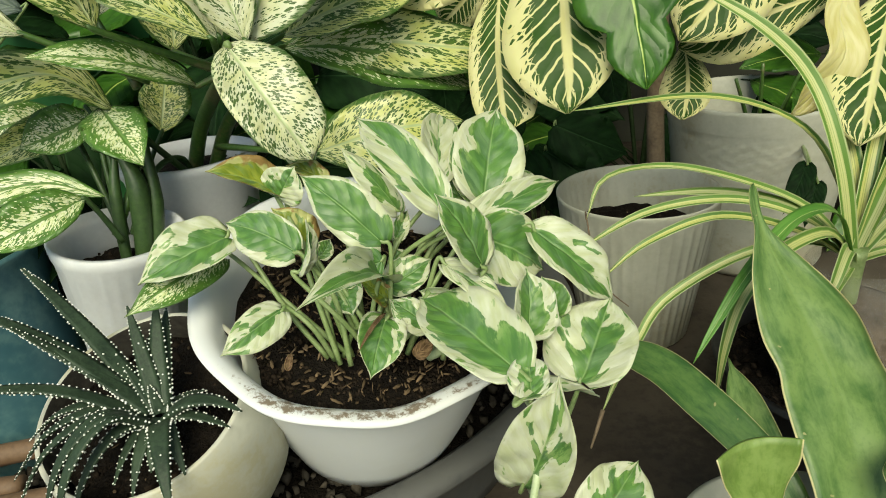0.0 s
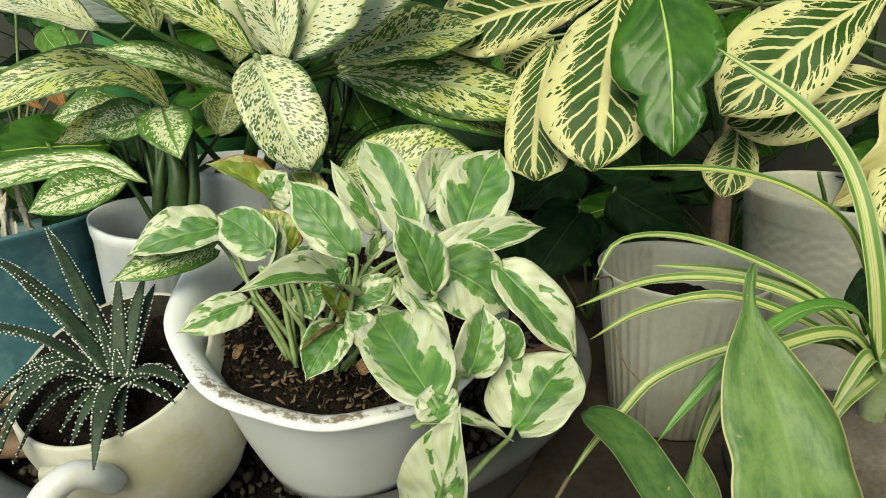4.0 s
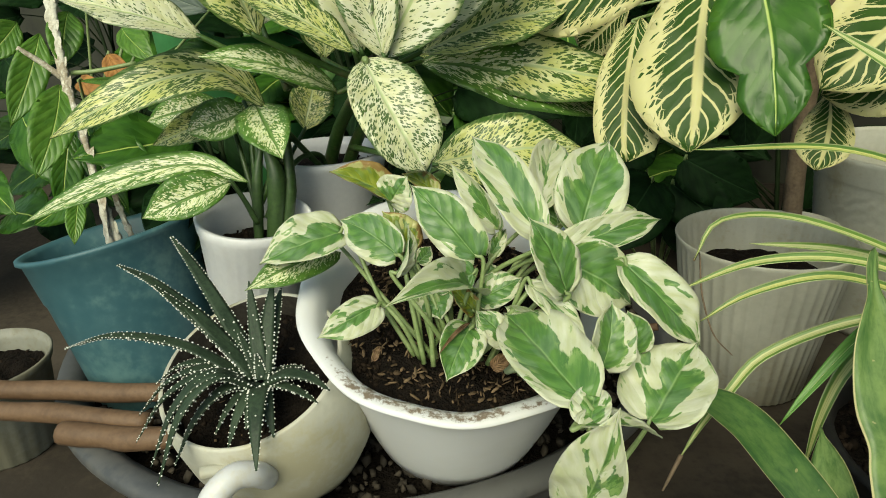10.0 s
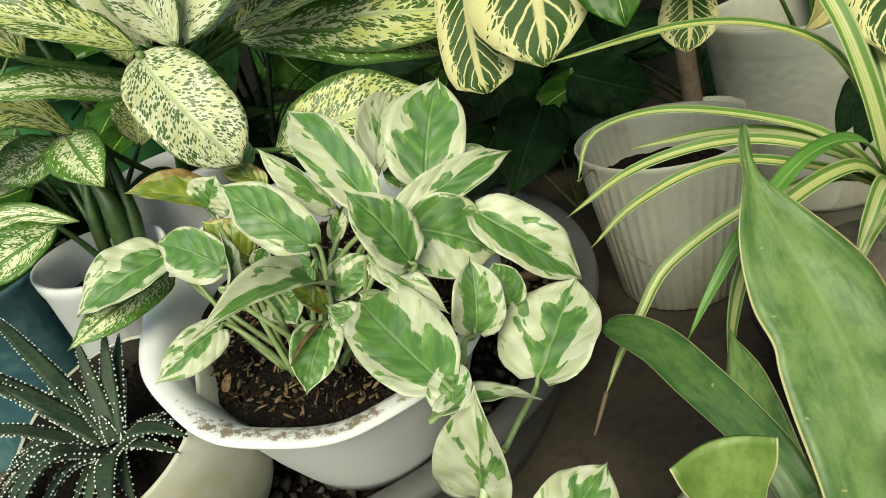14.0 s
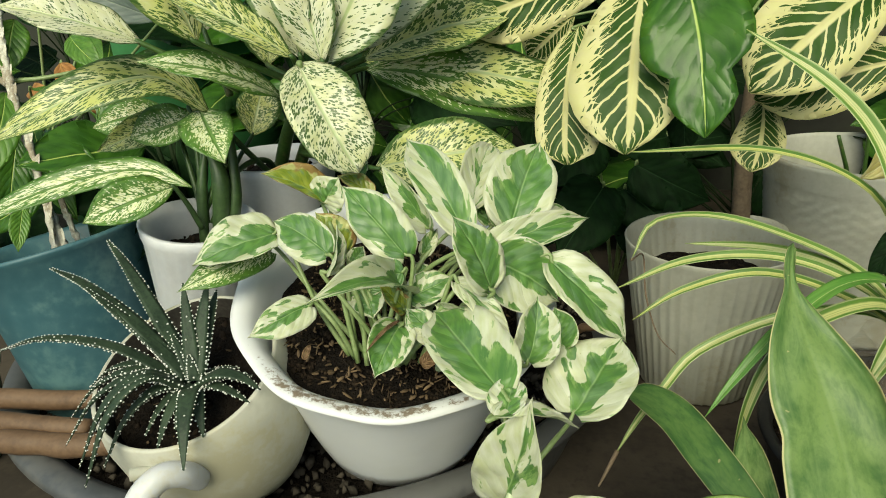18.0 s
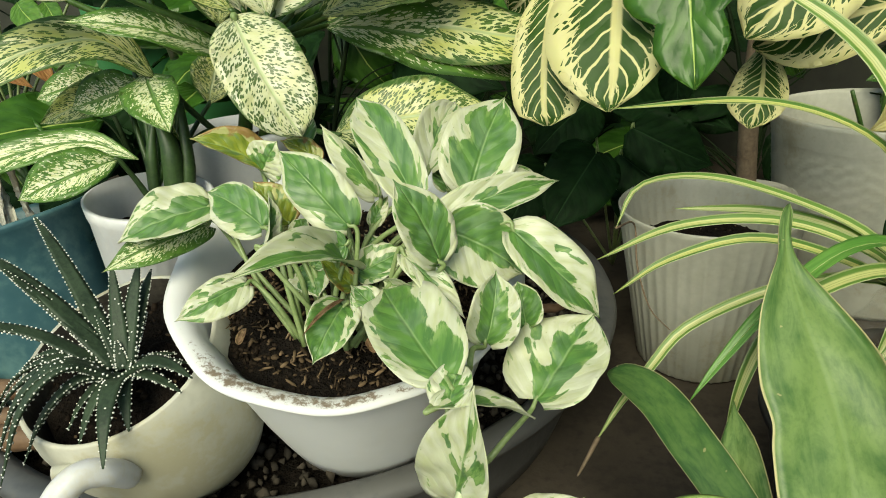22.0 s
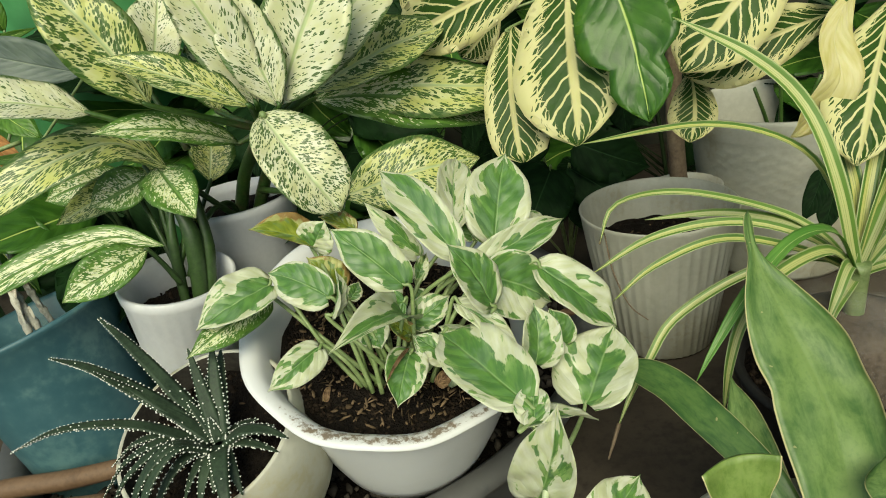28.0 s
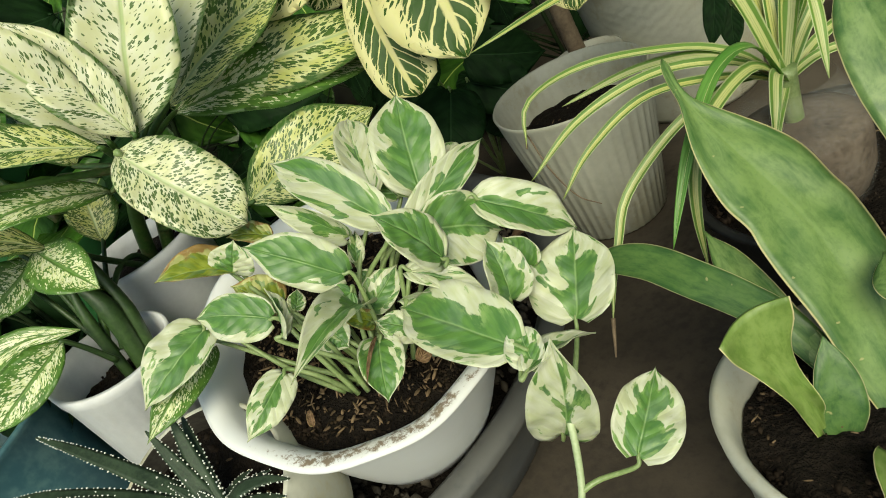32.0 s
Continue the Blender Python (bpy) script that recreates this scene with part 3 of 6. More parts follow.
def blade(base, tip, width, normal, shape="heart", bend=0.0, fold=0.0, twist=0.0, wave=0.02, lobe=0.0, hook=0.0, nu=8, nv=16, thick=0.0005, path=None, curl=0.0):
    """A leaf blade with thickness. bend lifts its middle along the normal, fold raises (or lowers) its two halves,
    twist turns it along its length (degrees), wave ruffles the margin, hook drops the tip, path is a centre line of its own."""
    base, tip = np.asarray(base, float), np.asarray(tip, float)
    d = tip - base
    length = np.linalg.norm(d)
    n0 = unit(np.asarray(normal, float) - unit(d) * (np.asarray(normal, float) @ unit(d)))
    if path is not None:
        line = np.array(smooth_line(path, 8))
        far = np.r_[0, np.cumsum(np.linalg.norm(np.diff(line, axis=0), axis=1))]
        length = far[-1]
    s1 = unit(np.cross(d, n0))
    ks, ws = np.array(smooth_line(SHAPES[shape], 8)).T
    hs = [i / nv for i in range(nv + 1)]
    seed = float(np.abs(base).sum() * 91.7 % 10)
    lean = 0.10 * math.sin(seed * 7.3)

    def centre(v):
        if path is not None:
            return np.array([np.interp(v * length, far, line[:, c]) for c in range(3)])
        return base + d * v + n0 * length * (bend * 4 * v * (1 - v) - hook * v**3) + s1 * length * 0.035 * math.sin(seed * 3.1) * math.sin(math.pi * v)

    top, low, uvs = [], [], []
    for v in hs:
        c = centre(v)
        tang = unit(centre(min(1, v + 0.02)) - centre(max(0, v - 0.02)))
        s0 = unit(np.cross(tang, n0))
        nl = np.cross(s0, tang)
        a = radians(twist) * (v - 0.3)
        s, nl = s0 * math.cos(a) + nl * math.sin(a), nl * math.cos(a) - s0 * math.sin(a)
        hw = 0.5 * width * max(0.002, float(np.interp(v, ks, ws)))
        for j in range(nu + 1):
            u = 2 * j / nu - 1
            f = fold + curl * abs(u)
            x, y = (u + lean * (1 - u * u)) * hw * math.cos(f), abs(u) ** 1.3 * hw * math.sin(f)
            y += wave * width * abs(u) ** 2 * math.sin(v * 13 + seed + (2 if u > 0 else 0)) * math.sin(math.pi * min(1, v * 1.05))
            y += 0.012 * width * math.sin(v * 23 + abs(u) * 5 + seed)
            p = c + s * x + nl * y - tang * (lobe * length * abs(u) ** 1.5 * max(0.0, 1 - v / 0.16))
            top.append(p + nl * thick * 0.5 * (1 - u * u * 0.7))
            low.append(p - nl * thick * 0.5 * (1 - u * u * 0.7))
            uvs.append(((u + 1) / 2, v))
    m, w = len(top), nu + 1
    faces = []
    for i in range(nv):
        for j in range(nu):
            q = (i * w + j, i * w + j + 1, (i + 1) * w + j + 1, (i + 1) * w + j)
            faces.append(q)
            faces.append(tuple(k + m for k in q[::-1]))
    rim = [j for j in range(w)] + [i * w + nu for i in range(1, nv + 1)] + [nv * w + j for j in range(nu - 1, -1, -1)] + [i * w for i in range(nv - 1, 0, -1)]
    for k in range(len(rim)):
        a, b = rim[k], rim[(k + 1) % len(rim)]
        faces.append((b, a, a + m, b + m))
    return top + low, faces, uvs + uvs


KINDS = {
    # kind: material, outline, base lobes, ruffle
    "speckled": ("speckled", "lance", 0.0, 0.03),
    "flecked": ("flecked", "lance", 0.0, 0.03),
    "speckled_oval": ("cream_oval", "oval", 0.0, 0.03),
    "dry": ("dry", "lance", 0.0, 0.05),
    "brown": ("brown", "heart", 0.0, 0.09),
    "grey_bag": ("grey_bag", "lance", 0.0, 0.04),
    "pale": ("pale", "lance", 0.0, 0.02),
    "croton": ("croton", "paddle", 0.0, 0.04),
    "croton_blunt": ("croton", "blunt", 0.0, 0.05),
    "green_lobed": ("green", "lobed", 0.0, 0.03),
    "green": ("green", "lance", 0.0, 0.03),
    "dark": ("dark", "heart", 0.03, 0.03),
    "lime": ("lime", "lance", 0.0, 0.02),
    "sword": ("sword", "sword", 0.0, 0.03),
}


def leaf(plant, kind, base, tip, width, normal, stalk=None, sag=0.0, stalk_width=0.0016, label="", stalk_material="stem", **shape):
    """One leaf of a plant, with its stalk from the place where it starts."""
    material, outline, lobe, ruffle = KINDS[kind]
    shape.setdefault("wave", ruffle)
    if kind in ("pale", "speckled", "flecked"):
        shape["wave"] = 0.05
        shape["fold"] = shape.get("fold", 0.0) + 0.12
    ob = part("leaf", blade(base, tip, width, normal, outline, lobe=lobe, **shape), material, plant, label)
    if stalk is not None:
        b, r = np.asarray(base, float), np.asarray(stalk, float)
        into = b + 0.04 * (np.asarray(tip, float) - b)
        half = (b + r) / 2 + np.array((0, 0, sag * np.linalg.norm(b - r)))
        part("leaf_stalk", tube([r, half, b, into], [stalk_width * 1.25, stalk_width, stalk_width * 0.8, stalk_width * 0.35], 7, 5), stalk_material, ob)
    return ob


def strap(plant, points, width, normal, material="strap", nv=26):
    return part("strap_leaf", blade(points[0], points[-1], width, normal, "strap", path=points, fold=0.35, wave=0.0, nu=6, nv=nv), material, plant)


def bits(center, normal, radius, count, size, seed, inner=0.0, flat=0.6):
    """Many small stones or crumbs scattered on a bed, as one mesh."""
    rng = random.Random(seed)
    e, f, n = frame_of(normal)
    verts, faces = [], []
    for _ in range(count):
        r, a = radius * math.sqrt(rng.uniform(inner**2, 1)), rng.uniform(0, 2 * math.pi)
        c = np.asarray(center) + e * r * math.cos(a) + f * r * math.sin(a)
        s = size * rng.uniform(0.4, 1.0) / rng.uniform(0.5, 1.0)
        turn = np.array(Euler((rng.uniform(0, 6), rng.uniform(0, 6), rng.uniform(0, 6))).to_matrix())
        m = len(verts)
        for x, y, z in ((1, 0, 0), (-1, 0, 0), (0, 1, 0), (0, -1, 0), (0, 0, flat), (0, 0, -flat), (0.6, 0.6, 0.4), (-0.6, 0.5, -0.4)):
            verts.append(c + n * s * 0.3 + turn @ (np.array((x, y, z)) * s * rng.uniform(0.75, 1.2)))
        for q in ((0, 6, 4), (6, 2, 4), (2, 1, 4), (1, 3, 4), (3, 0, 4), (0, 2, 6), (2, 0, 5), (1, 2, 7), (2, 5, 7), (5, 1, 7), (3, 1, 5), (0, 3, 5)):
            faces.append(tuple(m + k for k in q))
    return verts, faces, None


def slivers(center, normal, radius, count, seed, long=(0.003, 0.008)):
    """Thin chips of bark lying on soil."""
    rng = random.Random(seed)
    e, f, n = frame_of(normal)
    verts, faces = [], []
    for _ in range(count):
        r, a = radius * math.sqrt(rng.random()), rng.uniform(0, 2 * math.pi)
        c = np.asarray(center) + e * r * math.cos(a) + f * r * math.sin(a) + n * rng.uniform(0.0005, 0.003)
        b = rng.uniform(0, 6.28)
        d = unit(e * math.cos(b) + f * math.sin(b) + n * rng.uniform(-0.35, 0.35))
        s = unit(np.cross(d, n)) + n * rng.uniform(-0.5, 0.5)
        l, w, m = rng.uniform(*long) * rng.uniform(0.2, 1.1), rng.uniform(0.0002, 0.0012) * rng.uniform(0.4, 1.0), len(verts)
        for x, y in ((-1, -0.4), (-0.3, -1), (0.6, -0.8), (1, 0.2), (0.3, 1), (-0.7, 0.8)):
            p = c + d * x * l / 2 + s * y * w
            verts += [p, p + n * 0.0008]
        t = [m + 2 * k + 1 for k in range(6)]
        faces.append(tuple(t))
        faces += [(m + 2 * k, m + 2 * ((k + 1) % 6), m + 2 * ((k + 1) % 6) + 1, m + 2 * k + 1) for k in range(6)]
    return verts, faces, None


def bed(plant, center, normal, radius, crumbs=260, chips=0, seed=1, crumb=0.0022):
    part("soil", disc(center, normal, radius, 22, 72, 0.005, 0.004, seed), "soil", plant, "dark crumbly potting soil")
    tagged(part("soil_crumble", bits(center, normal, radius * 0.96, crumbs, crumb, seed), "crumb", plant), kind="stuff")
    if chips:
        tagged(part("bark_litter", slivers(np.asarray(center) + unit(normal) * 0.003, normal, radius * 0.92, chips, seed + 5), "chip", plant), kind="stuff")


# ---- setting ----
def slab(x0, y0, x1, y1, z, depth, n=40):
    xs, ys = np.linspace(x0, x1, n), np.linspace(y0, y1, n)
    verts = [(x, y, z) for y in ys for x in xs]
    faces = [(j * n + i, j * n + i + 1, (j + 1) * n + i + 1, (j + 1) * n + i) for j in range(n - 1) for i in range(n - 1)]
    m = len(verts)
    verts += [(x0, y0, z - depth), (x1, y0, z - depth), (x1, y1, z - depth), (x0, y1, z - depth)]
    c = [0, n - 1, n * n - 1, n * n - n]
    faces += [tuple(c[k] for k in (0, 1)) + (m + 1, m), (c[1], c[2], m + 2, m + 1), (c[2], c[3], m + 3, m + 2), (c[3], c[0], m, m + 3)]
    return verts, faces, None


solid("ground", slab(-30, -30, 30, 30, 0.0, 0.1), "floor", "worn brown concrete ground with dark stains", "ground")


def box(x0, y0, z0, x1, y1, z1):
    v = [(x, y, z) for z in (z0, z1) for y in (y0, y1) for x in (x0, x1)]
    return v, [(0, 2, 3, 1), (4, 5, 7, 6), (0, 1, 5, 4), (2, 6, 7, 3), (0, 4, 6, 2), (1, 3, 7, 5)], None


solid("wall_north", box(-2.5, 1.35, 0.0, 2.5, 1.5, 2.2), "wall", "plain wall assumed behind the plants, shade put into its colour", "wall", smooth=False)

# Unseen wall, added to cut the light from the right.
solid("wall_east", box(1.25, -0.6, 0.0, 1.40, 1.5, 2.2), "wall", "unseen wall added to darken the right end of the row", "wall", smooth=False)
# Unseen slab overhead, added to keep sky light off the back plants.
solid("ceiling", box(-0.25, 0.62, 1.35, 1.5, 1.6, 1.45), "wall", "unseen slab added overhead to shade the back of the row", "eave", smooth=False)

# ---- large dark basin ----
BASIN = np.array((-0.19, 0.545, 0.0))
basin = thing("plastic_basin", tuple(BASIN), "large round dark grey plastic basin filled with gravelly soil", "planter")
part("basin_wall", lathe(BASIN, (0, 0, 1), [(0.0, 0.002), (0.235, 0.002), (0.243, 0.006), (0.252, 0.030), (0.262, 0.078), (0.268, 0.082), (0.272, 0.086), (0.284, 0.090), (0.287, 0.096), (0.284, 0.102), (0.272, 0.104), (0.264, 0.098), (0.255, 0.06)], 128), "charcoal", basin)
part("soil", disc(BASIN + (0, 0, 0.083), (0, 0, 1), 0.260, 26, 80, 0.006, 0.004, 3), "soil", basin, "dark gravelly soil")
tagged(part("gravel", bits(BASIN + (0, 0, 0.089), (0, 0, 1), 0.255, 3200, 0.0040, 4), "gravel", basin), kind="stuff")

# ---- bowl with the variegated pothos ----
BOWL, BOWL_N = np.array((-0.059, 0.345, 0.228)), (0.122, -0.327, 1.0)


def scallop(a, h):
    """A softly lobed rim, and shallow facets down the side."""
    if h > -0.014:
        return 1.0 + 0.008 * math.cos(10 * a + 0.6) + 0.004 * math.cos(3 * a)
    return 1.0 + 0.007 * min(1.0, (h + 0.135) / 0.06) * abs(math.cos(5 * a + 0.3)) - 0.004


pothos = thing("potted_pothos", (-0.074, 0.388, 0.095), "green and white variegated pothos in a scalloped white bowl", "plant")
part("bowl", lathe(BOWL, BOWL_N, [(0.0, -0.132), (0.056, -0.132), (0.061, -0.128), (0.0660, -0.110), (0.0735, -0.080), (0.0795, -0.052), (0.0845, -0.028), (0.0872, -0.0135), (0.0895, -0.0075), (0.0950, -0.0045), (0.0982, -0.0022), (0.0988, 0.0002), (0.0962, 0.0012), (0.0905, -0.0002), (0.0862, -0.004), (0.0815, -0.016), (0.0765, -0.035), (0.0735, -0.045)], 160, scallop), "stained_white", pothos, "scalloped white plastic bowl with soil stains on its rim")
bed(pothos, BOWL - unit(BOWL_N) * 0.025, BOWL_N, 0.0775, 6500, 1100, 2, 0.0013)

NODE = [(0.034, 0.249, 0.183), (0.0232, 0.2706, 0.2138), (0.0188, 0.2537, 0.2039), (0.0136, 0.2132, 0.1574)]


def vein_leaf(base, tip, width, normal, cream, root, material="variegated", bend=0.06, fold=0.1, twist=0.0):
    """One pothos leaf; cream gives the margin, the cream on its left and right half, and the pattern's seed."""
    rng = random.Random(round(cream[3] * 1000))
    shape = dict(bend=bend, fold=fold + 0.10, twist=twist + rng.uniform(-8, 8), wave=rng.uniform(0.02, 0.05), curl=rng.uniform(0.0, 0.25), hook=rng.uniform(0.0, 0.06), nu=12, nv=22)
    ob = part("leaf", blade(base, tip, width * 1.10, normal, "heart", lobe=0.06, **shape), material, pothos)
    ob.color = cream
    b, r = np.array(base), np.array(root) + (np.array((rng.uniform(-0.010, 0.010), rng.uniform(-0.006, 0.010), 0)) if root in ROOT else 0)
    into, gap = b + 0.06 * (np.array(tip) - b), b - r
    low = r + gap * 0.4 + np.array((rng.uniform(-0.08, 0.08), rng.uniform(-0.08, 0.08), rng.uniform(0.02, 0.24))) * np.linalg.norm(gap)
    back = b - 0.10 * (np.array(tip) - b) * min(1.0, np.linalg.norm(gap) / 0.03) - np.array(normal) * 0.002
    part("leaf_stalk", tube([r, low, back, b, into], [0.0016, 0.0014, 0.0012, 0.0010, 0.0004], 8, 6), "stem", ob)
    return ob


ROOT = [(-0.050, 0.306, 0.200), (-0.062, 0.308, 0.198), (-0.038, 0.308, 0.200), (-0.024, 0.302, 0.200), (-0.072, 0.306, 0.198), (-0.048, 0.320, 0.202)]
vein_leaf((-0.0980, 0.3427, 0.2848), (-0.1282, 0.3266, 0.3052), 0.0235, (0.65, -0.39, 0.66), (0.3, 0.2, 0.1, 0.11), ROOT[4], fold=0.35, material='yellowing')
vein_leaf((-0.0980, 0.3390, 0.2838), (-0.0857, 0.3376, 0.3005), 0.0229, (-0.21, -0.98, 0.07), (0.55, 0.0, 0.5, 0.22), ROOT[4], fold=-0.06)
vein_leaf((-0.0834, 0.3312, 0.2573), (-0.1002, 0.3324, 0.2808), 0.0222, (0.67, -0.54, 0.51), (0.45, 0.3, 0.1, 0.93), ROOT[1], material='yellowing', fold=0.12)
vein_leaf((-0.0765, 0.3641, 0.2811), (-0.0965, 0.3628, 0.2946), 0.0148, (0.51, -0.48, 0.71), (0.35, 0.1, 0.1, 0.35), ROOT[1], material='yellowing', fold=0.26)
vein_leaf((-0.0422, 0.3135, 0.2639), (-0.0822, 0.3297, 0.2980), 0.0255, (0.06, -0.87, 0.49), (0.24, 0.05, 0.0, 0.41), ROOT[0], bend=0.09, fold=0.02)
vein_leaf((-0.0349, 0.3353, 0.2720), (-0.0608, 0.3380, 0.3088), 0.0173, (0.18, -0.96, 0.20), (0.42, 0.5, 0.35, 0.52), ROOT[5], bend=0.07, fold=0.45)
vein_leaf((-0.0120, 0.3253, 0.2743), (-0.0571, 0.3843, 0.3131), 0.0264, (0.04, -0.53, 0.85), (0.3, 0.75, 0.0, 0.63), ROOT[5], bend=0.08, fold=0.11)
vein_leaf((0.0066, 0.2946, 0.2548), (-0.0123, 0.2983, 0.2930), 0.0270, (0.71, -0.58, 0.41), (0.22, 0.25, 0.1, 0.74), ROOT[2], bend=0.05, twist=15, fold=-0.05)
vein_leaf((-0.0114, 0.3569, 0.2800), (-0.0090, 0.4295, 0.3008), 0.0248, (0.34, -0.27, 0.90), (0.85, 0.3, 0.3, 0.18), ROOT[5], fold=0.2)
vein_leaf((0.0118, 0.3483, 0.2702), (0.0257, 0.3951, 0.3092), 0.0389, (0.23, -0.66, 0.71), (0.36, 0.1, 0.05, 0.31), ROOT[5], bend=0.06, fold=0.14)
vein_leaf((0.0076, 0.3496, 0.2697), (-0.0023, 0.3794, 0.2969), 0.0133, (-0.15, -0.69, 0.71), (0.2, 0.1, 0.0, 0.81), ROOT[5], fold=-0.15)
vein_leaf((0.0001, 0.3279, 0.2633), (0.0580, 0.3659, 0.2718), 0.0197, (0.33, -0.66, 0.68), (0.34, 0.4, 0.05, 0.83), ROOT[5], bend=0.1, fold=0.25)
vein_leaf((0.0242, 0.3514, 0.2742), (0.0466, 0.3730, 0.2693), 0.0096, (0.52, -0.36, 0.77), (0.95, 0.4, 0.4, 0.23), ROOT[5], bend=0.12, fold=0.2)
vein_leaf((0.0048, 0.3169, 0.2597), (0.0417, 0.3280, 0.2329), 0.0378, (0.50, -0.79, 0.36), (0.22, 0.0, 0.55, 0.36), ROOT[2], bend=0.07, fold=-0.04)
vein_leaf((0.0372, 0.3265, 0.2574), (0.0812, 0.3246, 0.2118), 0.0280, (0.49, -0.71, 0.50), (0.38, 0.5, 0.05, 0.47), ROOT[2], bend=0.1, fold=0.13)
vein_leaf((0.0517, 0.2784, 0.1943), (0.0768, 0.3218, 0.2171), 0.0438, (-0.14, -0.40, 0.91), (0.42, 0.25, 0.3, 0.59), NODE[0], fold=0.02, bend=0.04)
vein_leaf((0.0270, 0.2926, 0.2144), (0.0309, 0.3098, 0.2441), 0.0281, (0.32, -0.84, 0.44), (0.34, 0.1, 0.2, 0.66), NODE[1], bend=0.05, fold=0.45)
vein_leaf((0.0445, 0.3088, 0.2154), (0.0393, 0.3195, 0.2340), 0.0198, (0.07, -0.86, 0.51), (0.15, 0.0, 0.0, 0.71), ROOT[3], fold=0.24)
vein_leaf((0.0184, 0.2450, 0.2278), (-0.0273, 0.3058, 0.2371), 0.0356, (-0.20, -0.29, 0.94), (0.28, 0.35, 0.0, 0.77), NODE[1], bend=0.07, fold=0.05)
vein_leaf((-0.0111, 0.3003, 0.2550), (0.0200, 0.2844, 0.2314), 0.0132, (0.26, -0.61, 0.75), (0.7, 0.3, 0.3, 0.86), ROOT[2], fold=0.05)
vein_leaf((0.0024, 0.2950, 0.2350), (-0.0262, 0.3073, 0.2371), 0.0181, (-0.39, -0.92, 0.07), (0.55, 0.2, 0.3, 0.95), ROOT[3], fold=0.41)
vein_leaf((-0.0440, 0.3145, 0.2417), (-0.0710, 0.2459, 0.2676), 0.0235, (0.63, 0.05, 0.78), (0.34, 0.2, 0.3, 0.13), ROOT[0], bend=0.14, fold=0.3)
vein_leaf((-0.0440, 0.3101, 0.2319), (-0.0568, 0.3049, 0.2505), 0.0134, (0.67, -0.69, 0.27), (0.15, 0.1, 0.1, 0.19), ROOT[0], material='yellowing', fold=0.36)
vein_leaf((-0.0958, 0.2994, 0.2363), (-0.1217, 0.2722, 0.2290), 0.0193, (0.42, -0.59, 0.69), (0.55, 0.2, 0.25, 0.27), ROOT[4], bend=0.06, fold=-0.04)
vein_leaf((-0.0433, 0.2968, 0.2280), (-0.0505, 0.2679, 0.2125), 0.0239, (0.29, -0.51, 0.81), (0.26, 0.0, 0.0, 0.33), ROOT[1], bend=0.06, fold=0.1)
vein_leaf((-0.0706, 0.3205, 0.2381), (-0.0621, 0.3088, 0.2248), 0.0222, (0.02, -0.74, 0.67), (0.28, 0.1, 0.1, 0.42), ROOT[1], fold=0.17)
vein_leaf((-0.0859, 0.3077, 0.2642), (-0.1243, 0.3246, 0.2773), 0.0236, (-0.12, -0.77, 0.63), (0.26, 0.15, 0.0, 0.51), ROOT[4], bend=0.07, fold=-0.13)
vein_leaf((-0.1252, 0.3261, 0.2683), (-0.1646, 0.2982, 0.2589), 0.0306, (0.21, -0.56, 0.80), (0.34, 0.1, 0.35, 0.62), ROOT[4], bend=0.08, fold=0.12)
vein_leaf((-0.1340, 0.3330, 0.2541), (-0.1707, 0.2889, 0.2457), 0.0207, (0.53, -0.56, 0.63), (0.08, 0.0, 0.0, 0.9), ROOT[4], bend=0.06, material='flecked', fold=-0.07)
vein_leaf((-0.0837, 0.3002, 0.2567), (-0.0761, 0.3018, 0.2843), 0.0122, (0.93, -0.28, -0.24), (0.4, 0.2, 0.3, 0.55), ROOT[1], fold=0.5)
vein_leaf((-0.0432, 0.3089, 0.2555), (-0.0575, 0.3065, 0.2553), 0.0147, (0.16, -0.93, 0.33), (0.02, 0.0, 0.0, 0.44), ROOT[0], fold=-0.01)
vein_leaf((-0.0424, 0.3173, 0.2362), (-0.0184, 0.3281, 0.2462), 0.0189, (0.04, -0.73, 0.68), (0.4, 0.3, 0.0, 0.57), ROOT[2], bend=0.08, fold=0.06)
vein_leaf((-0.0222, 0.2967, 0.2221), (-0.0411, 0.3030, 0.2367), 0.0164, (0.28, -0.69, 0.66), (0.5, 0.2, 0.2, 0.68), ROOT[3], fold=0.04)
vein_leaf((0.022, 0.2328, 0.2223), (0.0243, 0.2525, 0.231), 0.0173, (-0.11, -0.39, 0.91), (0.45, 0.3, 0.1, 0.79), NODE[2], bend=0.04, fold=0.10)
vein_leaf((0.0187, 0.2289, 0.2239), (0.0549, 0.2471, 0.211), 0.0168, (0.22, 0.24, 0.95), (0.5, 0.5, 0.1, 0.88), NODE[2], bend=0.05, fold=0.30)
vein_leaf((0.0178, 0.2420, 0.1640), (0.0335, 0.2270, 0.2360), 0.0320, (-0.37, -0.93, -0.04), (0.64, 0.45, 0.25, 0.05), NODE[0], fold=0.05, bend=0.05)
vein_leaf((0.0444, 0.2179, 0.1549), (0.0746, 0.2520, 0.1649), 0.0319, (0.24, -0.46, 0.85), (0.42, 0.1, 0.1, 0.25), NODE[3], bend=0.06, fold=0.08)
vein_leaf((-0.0324, 0.3293, 0.2404), (-0.0414, 0.3309, 0.2523), 0.0108, (0.30, -0.89, 0.34), (0.2, 0, 0, 0.15), ROOT[0], fold=0.1)
vein_leaf((-0.0787, 0.3250, 0.2531), (-0.0721, 0.3308, 0.2609), 0.0098, (0.40, -0.86, 0.31), (0.35, 0.1, 0.1, 0.3), ROOT[1], fold=0.1)
